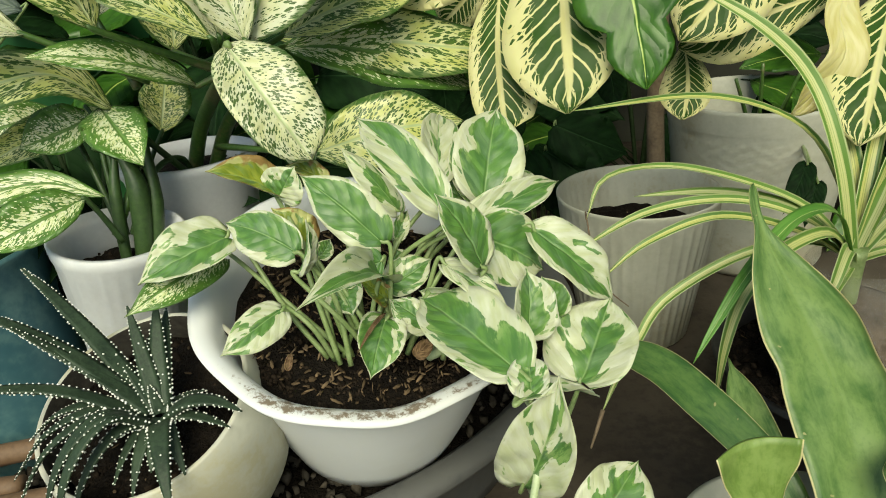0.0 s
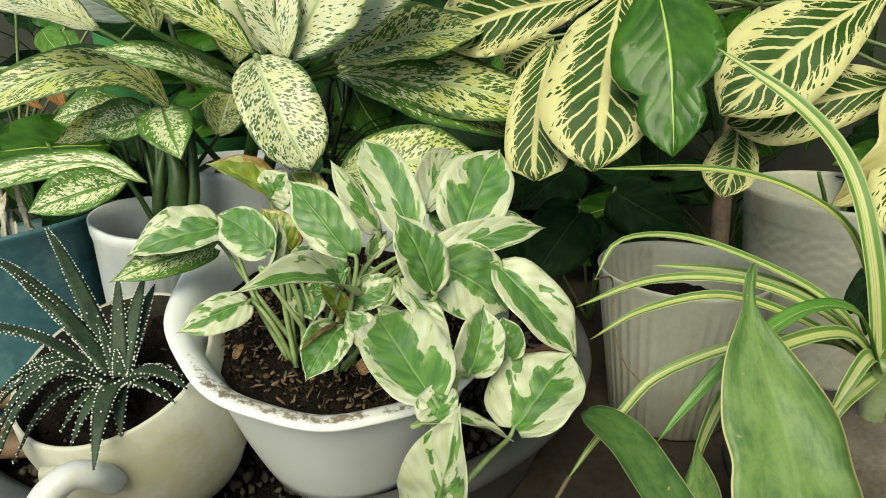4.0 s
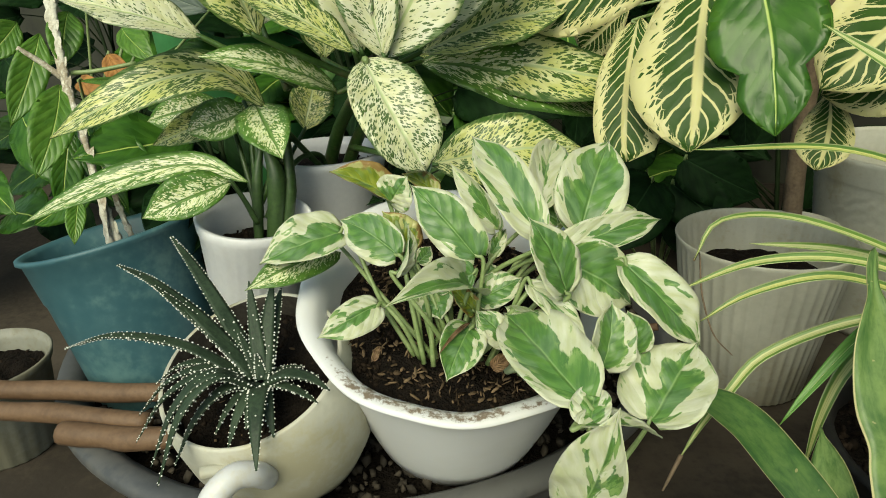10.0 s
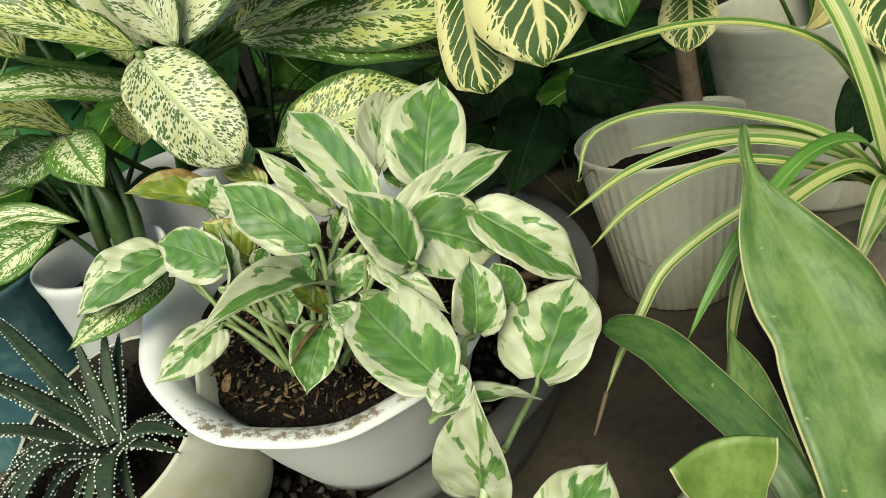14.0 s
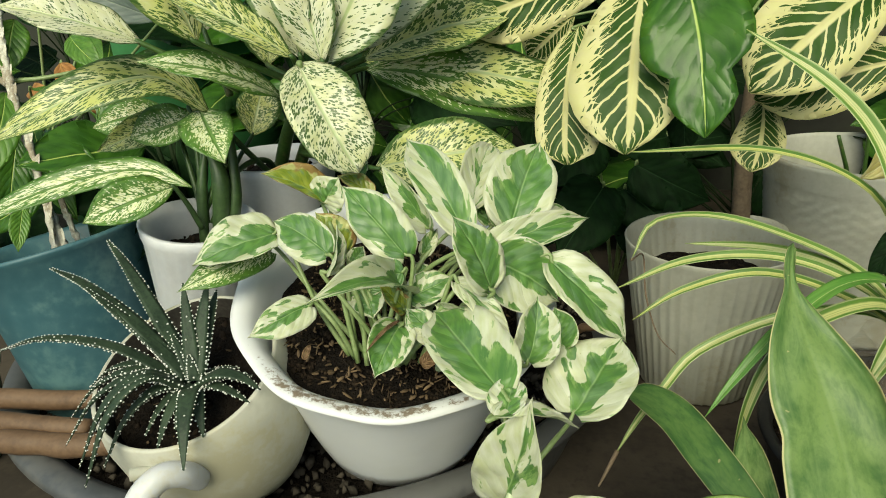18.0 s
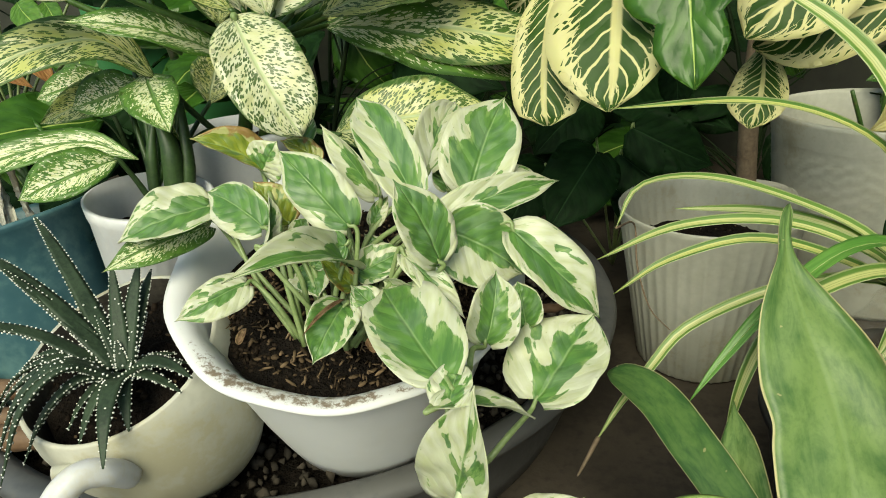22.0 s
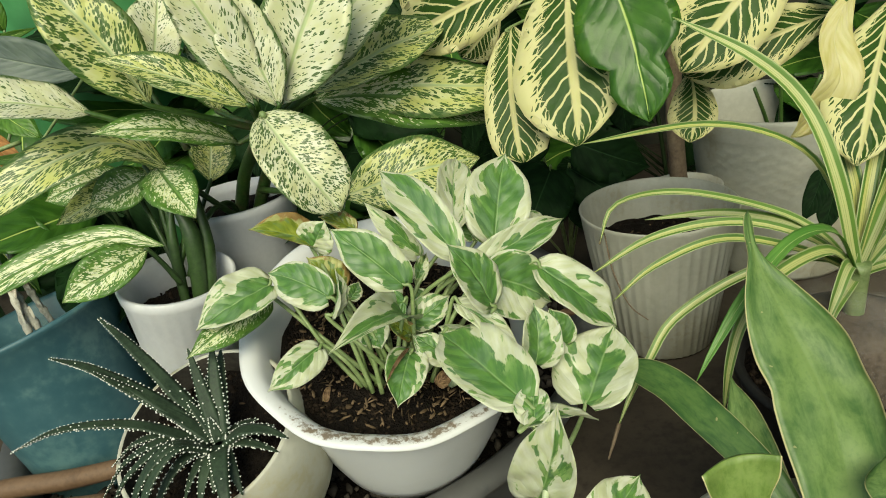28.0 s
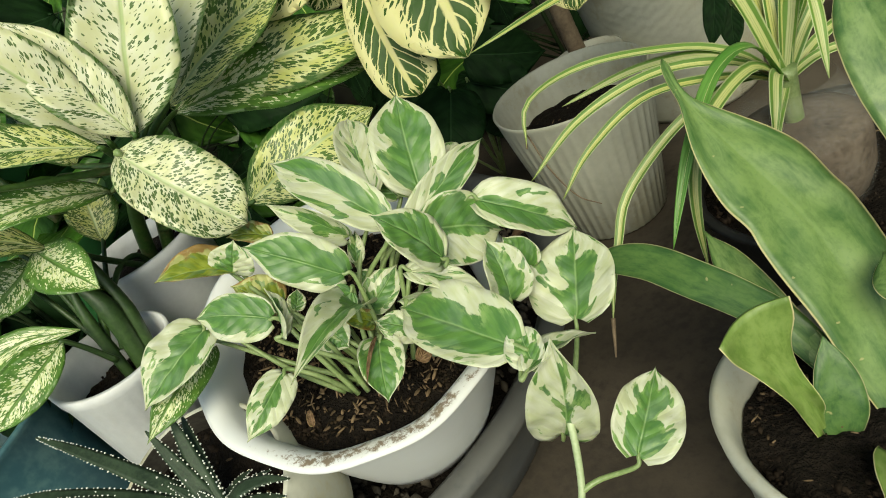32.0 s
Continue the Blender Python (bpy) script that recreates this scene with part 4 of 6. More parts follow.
vein_leaf((-0.0367, 0.3320, 0.2568), (-0.0295, 0.3407, 0.2700), 0.0090, (0.31, -0.86, 0.40), (0.35, 0.1, 0.3, 0.4), ROOT[5], fold=-0.01)
vein_leaf((-0.0013, 0.3558, 0.2678), (-0.0066, 0.3682, 0.2788), 0.0122, (0.18, -0.61, 0.77), (0.2, 0.1, 0.0, 0.8), ROOT[5], fold=0.12)
vein_leaf((-0.0891, 0.3762, 0.2892), (-0.1010, 0.3960, 0.3040), 0.0185, (0.15, -0.53, 0.83), (0.12, 0.1, 0.0, 0.6), ROOT[5], fold=0.14)
vein_leaf((-0.0656, 0.3162, 0.2394), (-0.0584, 0.3204, 0.2476), 0.0088, (0.31, -0.93, 0.20), (0.2, 0.1, 0.0, 0.2), ROOT[0], fold=-0.01)
vein_leaf((0.0004, 0.3115, 0.2350), (0.0129, 0.3236, 0.2445), 0.0104, (0.35, -0.77, 0.52), (0.4, 0.2, 0.2, 0.7), ROOT[3], fold=0.33)
leaf(pothos, "brown", (-0.0435, 0.2975, 0.2310), (-0.0560, 0.2715, 0.2240), 0.0026, (0.2, -0.6, 0.75), bend=0.10, fold=0.5, twist=30, label="brown withered edge of a leaf")
leaf(pothos, "brown", (-0.030, 0.288, 0.210), (-0.021, 0.296, 0.215), 0.0091, (0.27, -0.73, 0.63), bend=0.15, fold=0.4, twist=30, label="withered brown leaf on the soil")
leaf(pothos, "brown", (-0.092, 0.275, 0.216), (-0.091, 0.284, 0.220), 0.0043, (0.40, -0.46, 0.79), bend=0.15, fold=0.4, twist=30, label="brown bark chip on the soil")
part("vine", tube([ROOT[3], (-0.005, 0.292, 0.216), (0.012, 0.280, 0.212), (0.020, 0.262, 0.206), (0.026, 0.250, 0.196), (0.024, 0.236, 0.176), (0.0136, 0.2132, 0.1574), (0.004, 0.212, 0.145)], [0.0026, 0.0026, 0.0024, 0.0022, 0.0020, 0.0019, 0.0018, 0.0016], 8), "vine", pothos, "pale trailing vine")

# ---- mug with the haworthia ----
MUG, MUG_N = np.array((-0.174, 0.287, 0.197)), (-0.068, -0.43, 1.0)
haworthia = thing("potted_haworthia", (-0.167, 0.33, 0.095), "dark haworthia with white tubercles in a stained cream mug", "plant")
part("mug", lathe(MUG, MUG_N, [(0.0, -0.104), (0.030, -0.104), (0.042, -0.097), (0.055, -0.072), (0.0615, -0.044), (0.0600, -0.018), (0.056, 0.0), (0.0545, 0.0015), (0.0532, 0.0005)], 72), "mug", haworthia)
part("mug_inside", lathe(MUG, MUG_N, [(0.0532, 0.0005), (0.0525, -0.002), (0.053, -0.020), (0.050, -0.04)], 72), "dark_lining", haworthia, "dark grey inside of the mug")

# ---- slim white pot ----
SLIM, SLIM_N = np.array((-0.235, 0.42, 0.241)), (0.139, -0.065, 1.0)
slim = thing("potted_dumb_cane", (-0.255, 0.43, 0.088), "speckled dumb cane in a slim ribbed white pot", "plant")
ribs = lambda a, h: 1.0 + (0.008 * math.cos(30 * a) if h < -0.012 else 0.0)
part("pot", lathe(SLIM, SLIM_N, [(0.0, -0.152), (0.026, -0.152), (0.028, -0.148), (0.041, -0.014), (0.043, -0.008), (0.044, 0.0), (0.0415, 0.001), (0.040, -0.01), (0.036, -0.04)], 120, ribs), "white", slim)
bed(slim, SLIM - unit(SLIM_N) * 0.030, SLIM_N, 0.0365, 120, 0, 7)
# ---- second dumb cane pot ----
cane_pot = thing("potted_dumb_cane", (-0.222, 0.535, 0.088), "tall cream speckled dumb cane in a white pot", "plant")
part("pot", lathe((-0.222, 0.535, 0.262), (0, 0, 1), [(0.0, -0.175), (0.034, -0.175), (0.036, -0.170), (0.053, -0.012), (0.056, -0.006), (0.056, 0.0), (0.053, 0.001), (0.051, -0.01), (0.047, -0.04)], 72), "white", cane_pot)
bed(cane_pot, (-0.222, 0.535, 0.245), (0, 0, 1), 0.049, 120, 0, 8)

# ---- ribbed pot ----
ribbed = thing("ribbed_pot", (0.179, 0.634, 0.0), "ribbed off-white plastic pot half full of soil", "pot")
flute = lambda a, h: 1.0 + (0.011 * max(-0.4, math.cos(44 * a)) * min(1.0, (-0.004 - h) / 0.02) if h < -0.004 else 0.0)
part("pot", lathe((0.179, 0.634, 0.160), (0, 0, 1), [(0.0, -0.158), (0.054, -0.158), (0.0565, -0.155), (0.0665, -0.090), (0.0745, -0.040), (0.0785, -0.014), (0.0800, -0.004), (0.0812, 0.0), (0.0802, 0.0015), (0.0785, 0.0005), (0.0765, -0.012), (0.067, -0.06)], 264, flute), "grey_white", ribbed)
bed(ribbed, (0.179, 0.634, 0.118), (0, 0, 1), 0.069, 200, 30, 9)
# ---- big woven-pattern pot ----
woven = thing("woven_pattern_pot", (0.372, 0.80, 0.0), "large off-white plastic pot with a woven relief", "pot")


def weave(a, h):
    return 1.0 + (0.006 * math.sin(36 * a) * math.sin(h * 520 + (0 if int(a * 5.73) % 2 else 1.6)) if h < -0.03 else 0.0)


part("pot", lathe((0.372, 0.80, 0.208), (0, 0, 1), [(0.0, -0.206), (0.085, -0.206), (0.088, -0.200)] + [(0.088 + 0.018 * k / 44, -0.18 + 0.15 * k / 44) for k in range(45)] + [(0.107, -0.026)], 216, weave), "grey_white", woven)
part("pot_rim", lathe((0.372, 0.80, 0.208), (0, 0, 1), [(0.1066, -0.027), (0.1078, -0.020), (0.1095, -0.004), (0.1098, 0.0), (0.1080, 0.0016), (0.1064, -0.003), (0.104, -0.03), (0.097, -0.09)], 96), "grey_white", woven)
bed(woven, (0.372, 0.80, 0.120), (0, 0, 1), 0.096, 200, 0, 71)
for lean, high in ((-0.030, 0.235), (-0.012, 0.250), (0.016, 0.240), (0.034, 0.225)):
    part("stalk", tube([(0.372 + lean * 0.4, 0.79, 0.121), (0.372 + lean * 0.8, 0.78, 0.18), (0.372 + lean * 1.6, 0.765, high)], [0.003, 0.0026, 0.002], 7), "cane", woven, "thin green stalk")
leaf(woven, "dark", (0.335, 0.613, 0.181), (0.307, 0.592, 0.138), 0.0227, (-0.29, -0.77, 0.57), bend=0.08, fold=0.2, stalk=(0.385, 0.72, 0.168))
leaf(woven, "dark", (0.344, 0.607, 0.164), (0.328, 0.589, 0.124), 0.0227, (-0.37, -0.77, 0.51), bend=0.08, fold=0.2, stalk=(0.385, 0.72, 0.168))

# ---- front pot with the sword leaves ----
SWORD, SWORD_N = np.array((0.163, 0.203, 0.125)), (0.15, 0.06, 1.0)
sword = thing("potted_snake_plant", (0.16, 0.205, 0.0), "broad-leaved snake plant in a white pot", "plant")
part("pot", lathe(SWORD, SWORD_N, [(0.0, -0.118), (0.055, -0.118), (0.058, -0.112), (0.076, -0.016), (0.081, -0.010), (0.083, 0.0), (0.079, 0.002), (0.073, -0.008), (0.068, -0.03)], 96), "grey_white", sword)
bed(sword, SWORD - unit(SWORD_N) * 0.020, SWORD_N, 0.069, 1500, 80, 11, 0.002)
broad = [(0.172, 0.208, 0.098), (0.180, 0.245, 0.145), (0.179, 0.287, 0.186), (0.168, 0.322, 0.222), (0.166, 0.350, 0.244), (0.171, 0.372, 0.256)]
part("leaf", blade(broad[0], broad[-1], 0.0590, (0.12, -0.66, 0.74), "broad", path=broad, fold=0.10, thick=0.002, wave=0.012, nu=12, nv=60), "sword", sword, "broad mottled green leaf with a pale margin")
arched = [(0.160, 0.232, 0.108), (0.149, 0.260, 0.138), (0.139, 0.2814, 0.147), (0.1251, 0.3059, 0.155), (0.1122, 0.3322, 0.159), (0.098, 0.350, 0.159), (0.086, 0.360, 0.156)]
part("leaf", blade(arched[0], arched[-1], 0.0235, (-0.35, -0.45, 0.82), "tongue", path=arched, fold=0.22, thick=0.002, wave=0.03, nu=8, nv=36), "dark_sword", sword, "dark green arching leaf with a blunt tip")
leaf(sword, "sword", (0.160, 0.228, 0.112), (0.146, 0.324, 0.169), 0.0226, (-0.52, -0.24, 0.82), bend=0.05, fold=0.2, thick=0.002)
leaf(sword, "sword", (0.214, 0.219, 0.184), (0.240, 0.311, 0.288), 0.0407, (-0.51, -0.58, 0.64), bend=0.05, fold=0.2, thick=0.002)
leaf(sword, "sword", (0.191, 0.205, 0.158), (0.195, 0.245, 0.169), 0.0298, (-0.45, -0.21, 0.87), bend=0.1, fold=0.2, thick=0.002)
part("leaf", blade((0.1335, 0.2080, 0.100), (0.1500, 0.2330, 0.152), 0.024, (-0.2, -0.8, 0.5), "lance", bend=0.04, fold=0.2, thick=0.002, nu=8, nv=20), "dark_sword", sword, "dark green inner leaf")
part("leaf", blade((0.150, 0.190, 0.100), (0.1200, 0.1600, 0.133), 0.024, (-0.2, -0.5, 0.85), "lance", bend=0.10, fold=0.2, thick=0.002, nu=8, nv=20), "young_sword", sword, "short bright green leaf leaning over the rim")
curled = [(0.1320, 0.2130, 0.092), (0.127, 0.215, 0.130), (0.120, 0.218, 0.158), (0.1150, 0.222, 0.180), (0.113, 0.225, 0.197)]
part("leaf", blade(curled[0], curled[-1], 0.041, (0.1, -0.95, 0.25), "funnel", path=curled, fold=0.08, curl=0.30, thick=0.0018, wave=0.09, nu=14, nv=28), "young_sword", sword, "pale young leaf with a curled open top")

# ---- teal pot ----
TEAL, TEAL_N = np.array((-0.369, 0.418, 0.219)), (-0.22, 0.05, 1.0)
teal = thing("teal_pot", (-0.374, 0.41, 0.083), "faded teal plastic pot with a cane-stemmed plant", "plant")
part("pot", lathe(TEAL, TEAL_N, [(0.0, -0.150), (0.051, -0.150), (0.053, -0.146), (0.0610, -0.040), (0.0625, -0.036), (0.066, -0.004), (0.0695, -0.001), (0.069, 0.002), (0.065, 0.002), (0.062, -0.002), (0.057, -0.034)], 88, lambda a, h: 1.0 + 0.012 * math.sin(2 * a + 0.5) * (1 if h > -0.05 else 0.4)), "teal", teal)
bed(teal, TEAL - unit(TEAL_N) * 0.032, TEAL_N, 0.056, 200, 0, 13)

# ---- haworthia rosette ----
def succulent_leaf(plant, base, tip, width=0.012, arch=0.25, seed=0):
    """A tapering, thick, arching leaf with rows of white tubercles along its edges and bands on its back."""
    rng = random.Random(seed)
    b, t = np.asarray(base, float), np.asarray(tip, float)
    far = np.linalg.norm(t - b)
    path = [b, b + (t - b) * 0.33 + np.array((0, 0, arch * far * 0.9)), b + (t - b) * 0.70 + np.array((0, 0, arch * far * 0.85)), t]
    line = smooth_line(path, 7)
    n = len(line) - 1
    verts, faces, beads = [], [], []
    for i, p in enumerate(line):
        v = i / n
        d = unit(line[min(i + 1, n)] - line[max(i - 1, 0)])
        s = unit(np.cross(d, (0, 0, 1)))
        up = np.cross(s, d)
        w = 0.50 * width * (1 - 0.25 * v - 0.72 * v**2.2) + 0.0003
        for x, y in ((-1, 0.12), (-0.5, 0.20), (0, 0.10), (0.5, 0.20), (1, 0.12), (0.55, -0.42), (0, -0.62), (-0.55, -0.42)):
            verts.append(p + s * w * x + up * w * y)
        beads.append((p, s, up, w))
    for i in range(n):
        for j in range(8):
            k = (j + 1) % 8
            faces.append((i * 8 + j, i * 8 + k, (i + 1) * 8 + k, (i + 1) * 8 + j))
    faces += [tuple(range(8))[::-1], tuple(n * 8 + j for j in range(8))]
    ob = part("succulent_leaf", (verts, faces, None), "haworthia", plant)
    bv, bf = [], []
    count = max(14, int(far / 0.0024))
    for c in range(count):
        v = (c + rng.uniform(0.2, 0.8)) / count
        p, s, up, w = beads[min(n, int(v * n))]
        q, *_ = beads[min(n, int(v * n) + 1)]
        p = p + (q - p) * (v * n - int(v * n))
        spots = [(-1, 0.12), (1, 0.12)]
        if v < 0.9:
            spots += [(x, -0.40 - 0.2 * (1 - abs(x))) for x in (-0.6, -0.2, 0.2, 0.6) if rng.random() < 0.7]
        if rng.random() < 0.12:
            spots.append((rng.choice((-0.45, 0.45, 0.0)), 0.2))
        for x, y in spots:
            o, r, m = p + s * w * x + up * w * y, rng.uniform(0.00055, 0.00090) * (1 - 0.35 * v), len(bv)
            bv += [o + s * r, o - s * r, o + up * r, o - up * r, o + np.cross(s, up) * r, o - np.cross(s, up) * r]
            bf += [tuple(m + k for k in f) for f in ((0, 2, 4), (2, 1, 4), (1, 3, 4), (3, 0, 4), (2, 0, 5), (1, 2, 5), (3, 1, 5), (0, 3, 5))]
    tagged(part("tubercle_stubble", (bv, bf, None), "tubercle", ob, "rows of small white tubercles"), kind="stuff")


bed(haworthia, MUG - unit(MUG_N) * 0.016, MUG_N, 0.050, 220, 20, 21)
HEART = np.array((-0.1578, 0.2708, 0.1985))
TIPS = [
    ((-0.2387, 0.3247, 0.2610), 0.0105, 0.06),
    ((-0.2537, 0.2918, 0.2549), 0.011, 0.1),
    ((-0.2233, 0.2806, 0.2492), 0.01, 0.03),
    ((-0.2710, 0.2560, 0.2170), 0.0090, 0.16),
    ((-0.2296, 0.2715, 0.1874), 0.009, 0.22),
    ((-0.2276, 0.2513, 0.1805), 0.009, 0.28),
    ((-0.2204, 0.2365, 0.1740), 0.009, 0.32),
    ((-0.2011, 0.2221, 0.1725), 0.011, 0.42),
    ((-0.1939, 0.2156, 0.1664), 0.011, 0.44),
    ((-0.1924, 0.2289, 0.1686), 0.009, 0.3),
    ((-0.1945, 0.2424, 0.1764), 0.009, 0.24),
    ((-0.1400, 0.2237, 0.1782), 0.011, 0.22),
    ((-0.1399, 0.2441, 0.1830), 0.009, 0.16),
    ((-0.1151, 0.2662, 0.2004), 0.012, 0.2),
    ((-0.1225, 0.2650, 0.1922), 0.008, 0.1),
    ((-0.1761, 0.3032, 0.2442), 0.009, 0.02),
    ((-0.1644, 0.3105, 0.2431), 0.0105, 0.02),
    ((-0.1629, 0.3157, 0.2347), 0.011, 0.03),
    ((-0.1686, 0.3005, 0.2266), 0.008, 0.02),
    ((-0.1753, 0.2826, 0.2222), 0.007, 0.02),
    ((-0.1624, 0.2764, 0.2127), 0.006, 0.0),
    ((-0.1570, 0.2813, 0.2088), 0.006, 0.0),
    ((-0.1430, 0.2944, 0.1949), 0.01, 0.1),
    ((-0.1295, 0.2842, 0.1964), 0.008, 0.12),
    ((-0.1544, 0.2425, 0.1873), 0.009, 0.16),
    ((-0.1627, 0.2361, 0.1795), 0.009, 0.2),
    ((-0.1741, 0.2425, 0.1810), 0.008, 0.2),
    ((-0.1639, 0.3044, 0.2143), 0.009, 0.03),
    ((-0.2029, 0.3075, 0.2280), 0.009, 0.05),
]
for number, (end, wide, arch) in enumerate(TIPS):
    succulent_leaf(haworthia, HEART + 0.06 * (np.array(end) - HEART), end, wide, arch, number + 1)
GRIP = [(-0.148, 0.244, 0.155), (-0.147, 0.232, 0.168), (-0.153, 0.223, 0.173), (-0.160, 0.214, 0.167), (-0.165, 0.211, 0.153), (-0.163, 0.213, 0.131), (-0.154, 0.230, 0.124), (-0.148, 0.255, 0.116)]
part("handle", tube(GRIP, [0.0066, 0.0068, 0.0070, 0.0072, 0.0072, 0.0070, 0.0068, 0.0066], 14), "white", haworthia, "white loop handle")

# ---- dumb cane leaves ----
TOP = (-0.150, 0.455, 0.335)
part("cane", tube([(-0.222, 0.535, 0.24), (-0.195, 0.51, 0.29), TOP], [0.0062, 0.0056, 0.005], 10), "cane", cane_pot)
part("cane", tube([(-0.207, 0.54, 0.24), (-0.175, 0.515, 0.29), (-0.128, 0.475, 0.33)], [0.006, 0.0052, 0.0045], 10), "cane", cane_pot)
leaf(cane_pot, "speckled_oval", (-0.1208, 0.3802, 0.3597), (-0.079, 0.354, 0.2995), 0.047, (0.20, -0.70, 0.70), stalk=TOP, stalk_width=0.003, bend=0.10, fold=0.28, hook=0.03)
leaf(cane_pot, "flecked", (-0.170, 0.453, 0.328), (-0.243, 0.395, 0.361), 0.0331, (0.62, -0.39, 0.68), bend=0.1, fold=0.25, stalk=TOP, stalk_width=0.0024, stalk_material="cane")
leaf(cane_pot, "flecked", (-0.122, 0.510, 0.342), (0.021, 0.582, 0.285), 0.0560, (0.36, -0.72, 0.59), bend=0.07, fold=0.05, twist=8, stalk=TOP, stalk_width=0.0024, stalk_material="cane")
leaf(cane_pot, "speckled", (-0.129, 0.532, 0.346), (0.061, 0.596, 0.307), 0.0600, (0.26, -0.76, 0.59), bend=0.06, fold=0.08, stalk=TOP, stalk_width=0.0024, stalk_material="cane")
leaf(cane_pot, "speckled", (-0.101, 0.453, 0.275), (0.006, 0.483, 0.282), 0.0551, (0.19, -0.82, 0.54), bend=0.1, fold=0.1, stalk=(-0.19, 0.52, 0.27), stalk_width=0.0024, stalk_material="cane")
leaf(cane_pot, "speckled", (-0.117, 0.490, 0.351), (-0.008, 0.568, 0.377), 0.0560, (0.25, -0.70, 0.66), bend=0.05, fold=0.12, stalk=TOP, stalk_width=0.0024, stalk_material="cane")
leaf(cane_pot, "speckled", (-0.204, 0.407, 0.372), (-0.252, 0.403, 0.466), 0.0516, (0.55, -0.80, 0.24), bend=0.06, fold=0.15, stalk=TOP, stalk_width=0.0024, stalk_material="cane")
leaf(cane_pot, "pale", (-0.139, 0.426, 0.359), (-0.179, 0.422, 0.465), 0.0430, (0.47, -0.87, 0.14), bend=0.05, fold=0.15, stalk=TOP, stalk_width=0.0024, stalk_material="cane")
leaf(cane_pot, "pale", (-0.124, 0.426, 0.355), (-0.152, 0.438, 0.444), 0.0418, (0.36, -0.90, 0.24), bend=0.05, fold=0.15, stalk=TOP, stalk_width=0.0024, stalk_material="cane")
leaf(cane_pot, "pale", (-0.126, 0.437, 0.355), (-0.069, 0.461, 0.450), 0.0663, (0.05, -0.97, 0.22), bend=0.05, fold=0.2, stalk=TOP, stalk_width=0.0024, stalk_material="cane")
leaf(cane_pot, "pale", (-0.123, 0.458, 0.354), (-0.028, 0.526, 0.437), 0.0551, (0.18, -0.85, 0.49), bend=0.05, fold=0.2, stalk=TOP, stalk_width=0.0024, stalk_material="cane")
leaf(cane_pot, "speckled", (-0.140, 0.415, 0.360), (-0.218, 0.388, 0.407), 0.0302, (0.56, -0.57, 0.60), bend=0.08, fold=0.2, stalk=TOP, stalk_width=0.0024, stalk_material="cane")
leaf(cane_pot, "pale", (-0.243, 0.403, 0.373), (-0.317, 0.368, 0.400), 0.0379, (0.49, -0.47, 0.73), bend=0.08, fold=0.2, stalk=(-0.191, 0.432, 0.337), stalk_width=0.0024, stalk_material="cane")
leaf(cane_pot, "pale", (-0.226, 0.456, 0.377), (-0.209, 0.486, 0.444), 0.0435, (0.34, -0.89, 0.31), bend=0.05, fold=0.15, stalk=(-0.204, 0.440, 0.332), stalk_width=0.0024, stalk_material="cane")
leaf(cane_pot, "speckled", (-0.191, 0.481, 0.349), (-0.192, 0.517, 0.409), 0.0461, (0.33, -0.81, 0.49), bend=0.05, fold=0.15, stalk=TOP, stalk_width=0.0024, stalk_material="cane")
arch = [(-0.227, 0.446, 0.318), (-0.246, 0.430, 0.345), (-0.276, 0.406, 0.346), (-0.312, 0.386, 0.332), (-0.351, 0.367, 0.311)]
part("leaf", blade(arch[0], arch[-1], 0.038, (-0.1, -0.85, 0.55), "lance", path=arch, fold=0.15, wave=0.03, nu=8, nv=26), "speckled", slim, "long arching speckled leaf")
part("leaf_stalk", tube([(-0.242, 0.43, 0.235), (-0.220, 0.451, 0.287), arch[0]], [0.0034, 0.003, 0.002], 8), "cane", slim)
leaf(slim, "flecked", (-0.237, 0.449, 0.320), (-0.200, 0.411, 0.288), 0.0398, (0.14, -0.55, 0.82), bend=0.06, fold=0.15, stalk=(-0.235, 0.43, 0.235), stalk_width=0.0020, sag=0.06, stalk_material="dark_cane")
leaf(slim, "flecked", (-0.247, 0.456, 0.314), (-0.287, 0.429, 0.302), 0.0342, (0.39, -0.80, 0.45), bend=0.08, fold=0.15, stalk=(-0.24, 0.435, 0.235), stalk_width=0.0020, sag=0.06, stalk_material="dark_cane")
leaf(slim, "flecked", (-0.275, 0.471, 0.313), (-0.336, 0.452, 0.305), 0.0336, (0.21, -0.88, 0.43), bend=0.08, fold=0.15, stalk=(-0.24, 0.435, 0.235), stalk_width=0.0020, sag=0.06, stalk_material="dark_cane")
leaf(slim, "flecked", (-0.240, 0.404, 0.272), (-0.289, 0.364, 0.256), 0.0337, (0.42, -0.74, 0.53), bend=0.12, fold=0.2, stalk=(-0.232, 0.418, 0.235), stalk_width=0.0020, sag=0.06, stalk_material="dark_cane")
low = [(-0.234, 0.417, 0.268), (-0.271, 0.413, 0.282), (-0.314, 0.395, 0.278), (-0.354, 0.374, 0.265), (-0.383, 0.355, 0.251)]
part("leaf", blade(low[0], low[-1], 0.024, (-0.1, -0.85, 0.55), "lance", path=low, fold=0.15, wave=0.03, nu=8, nv=24), "flecked", slim, "narrow drooping speckled leaf")
leaf(slim, "speckled", (-0.221, 0.496, 0.290), (-0.218, 0.526, 0.332), 0.0384, (0.38, -0.76, 0.52), bend=0.04, fold=0.15, stalk=(-0.23, 0.43, 0.235), stalk_width=0.0020, sag=0.06, stalk_material="dark_cane")
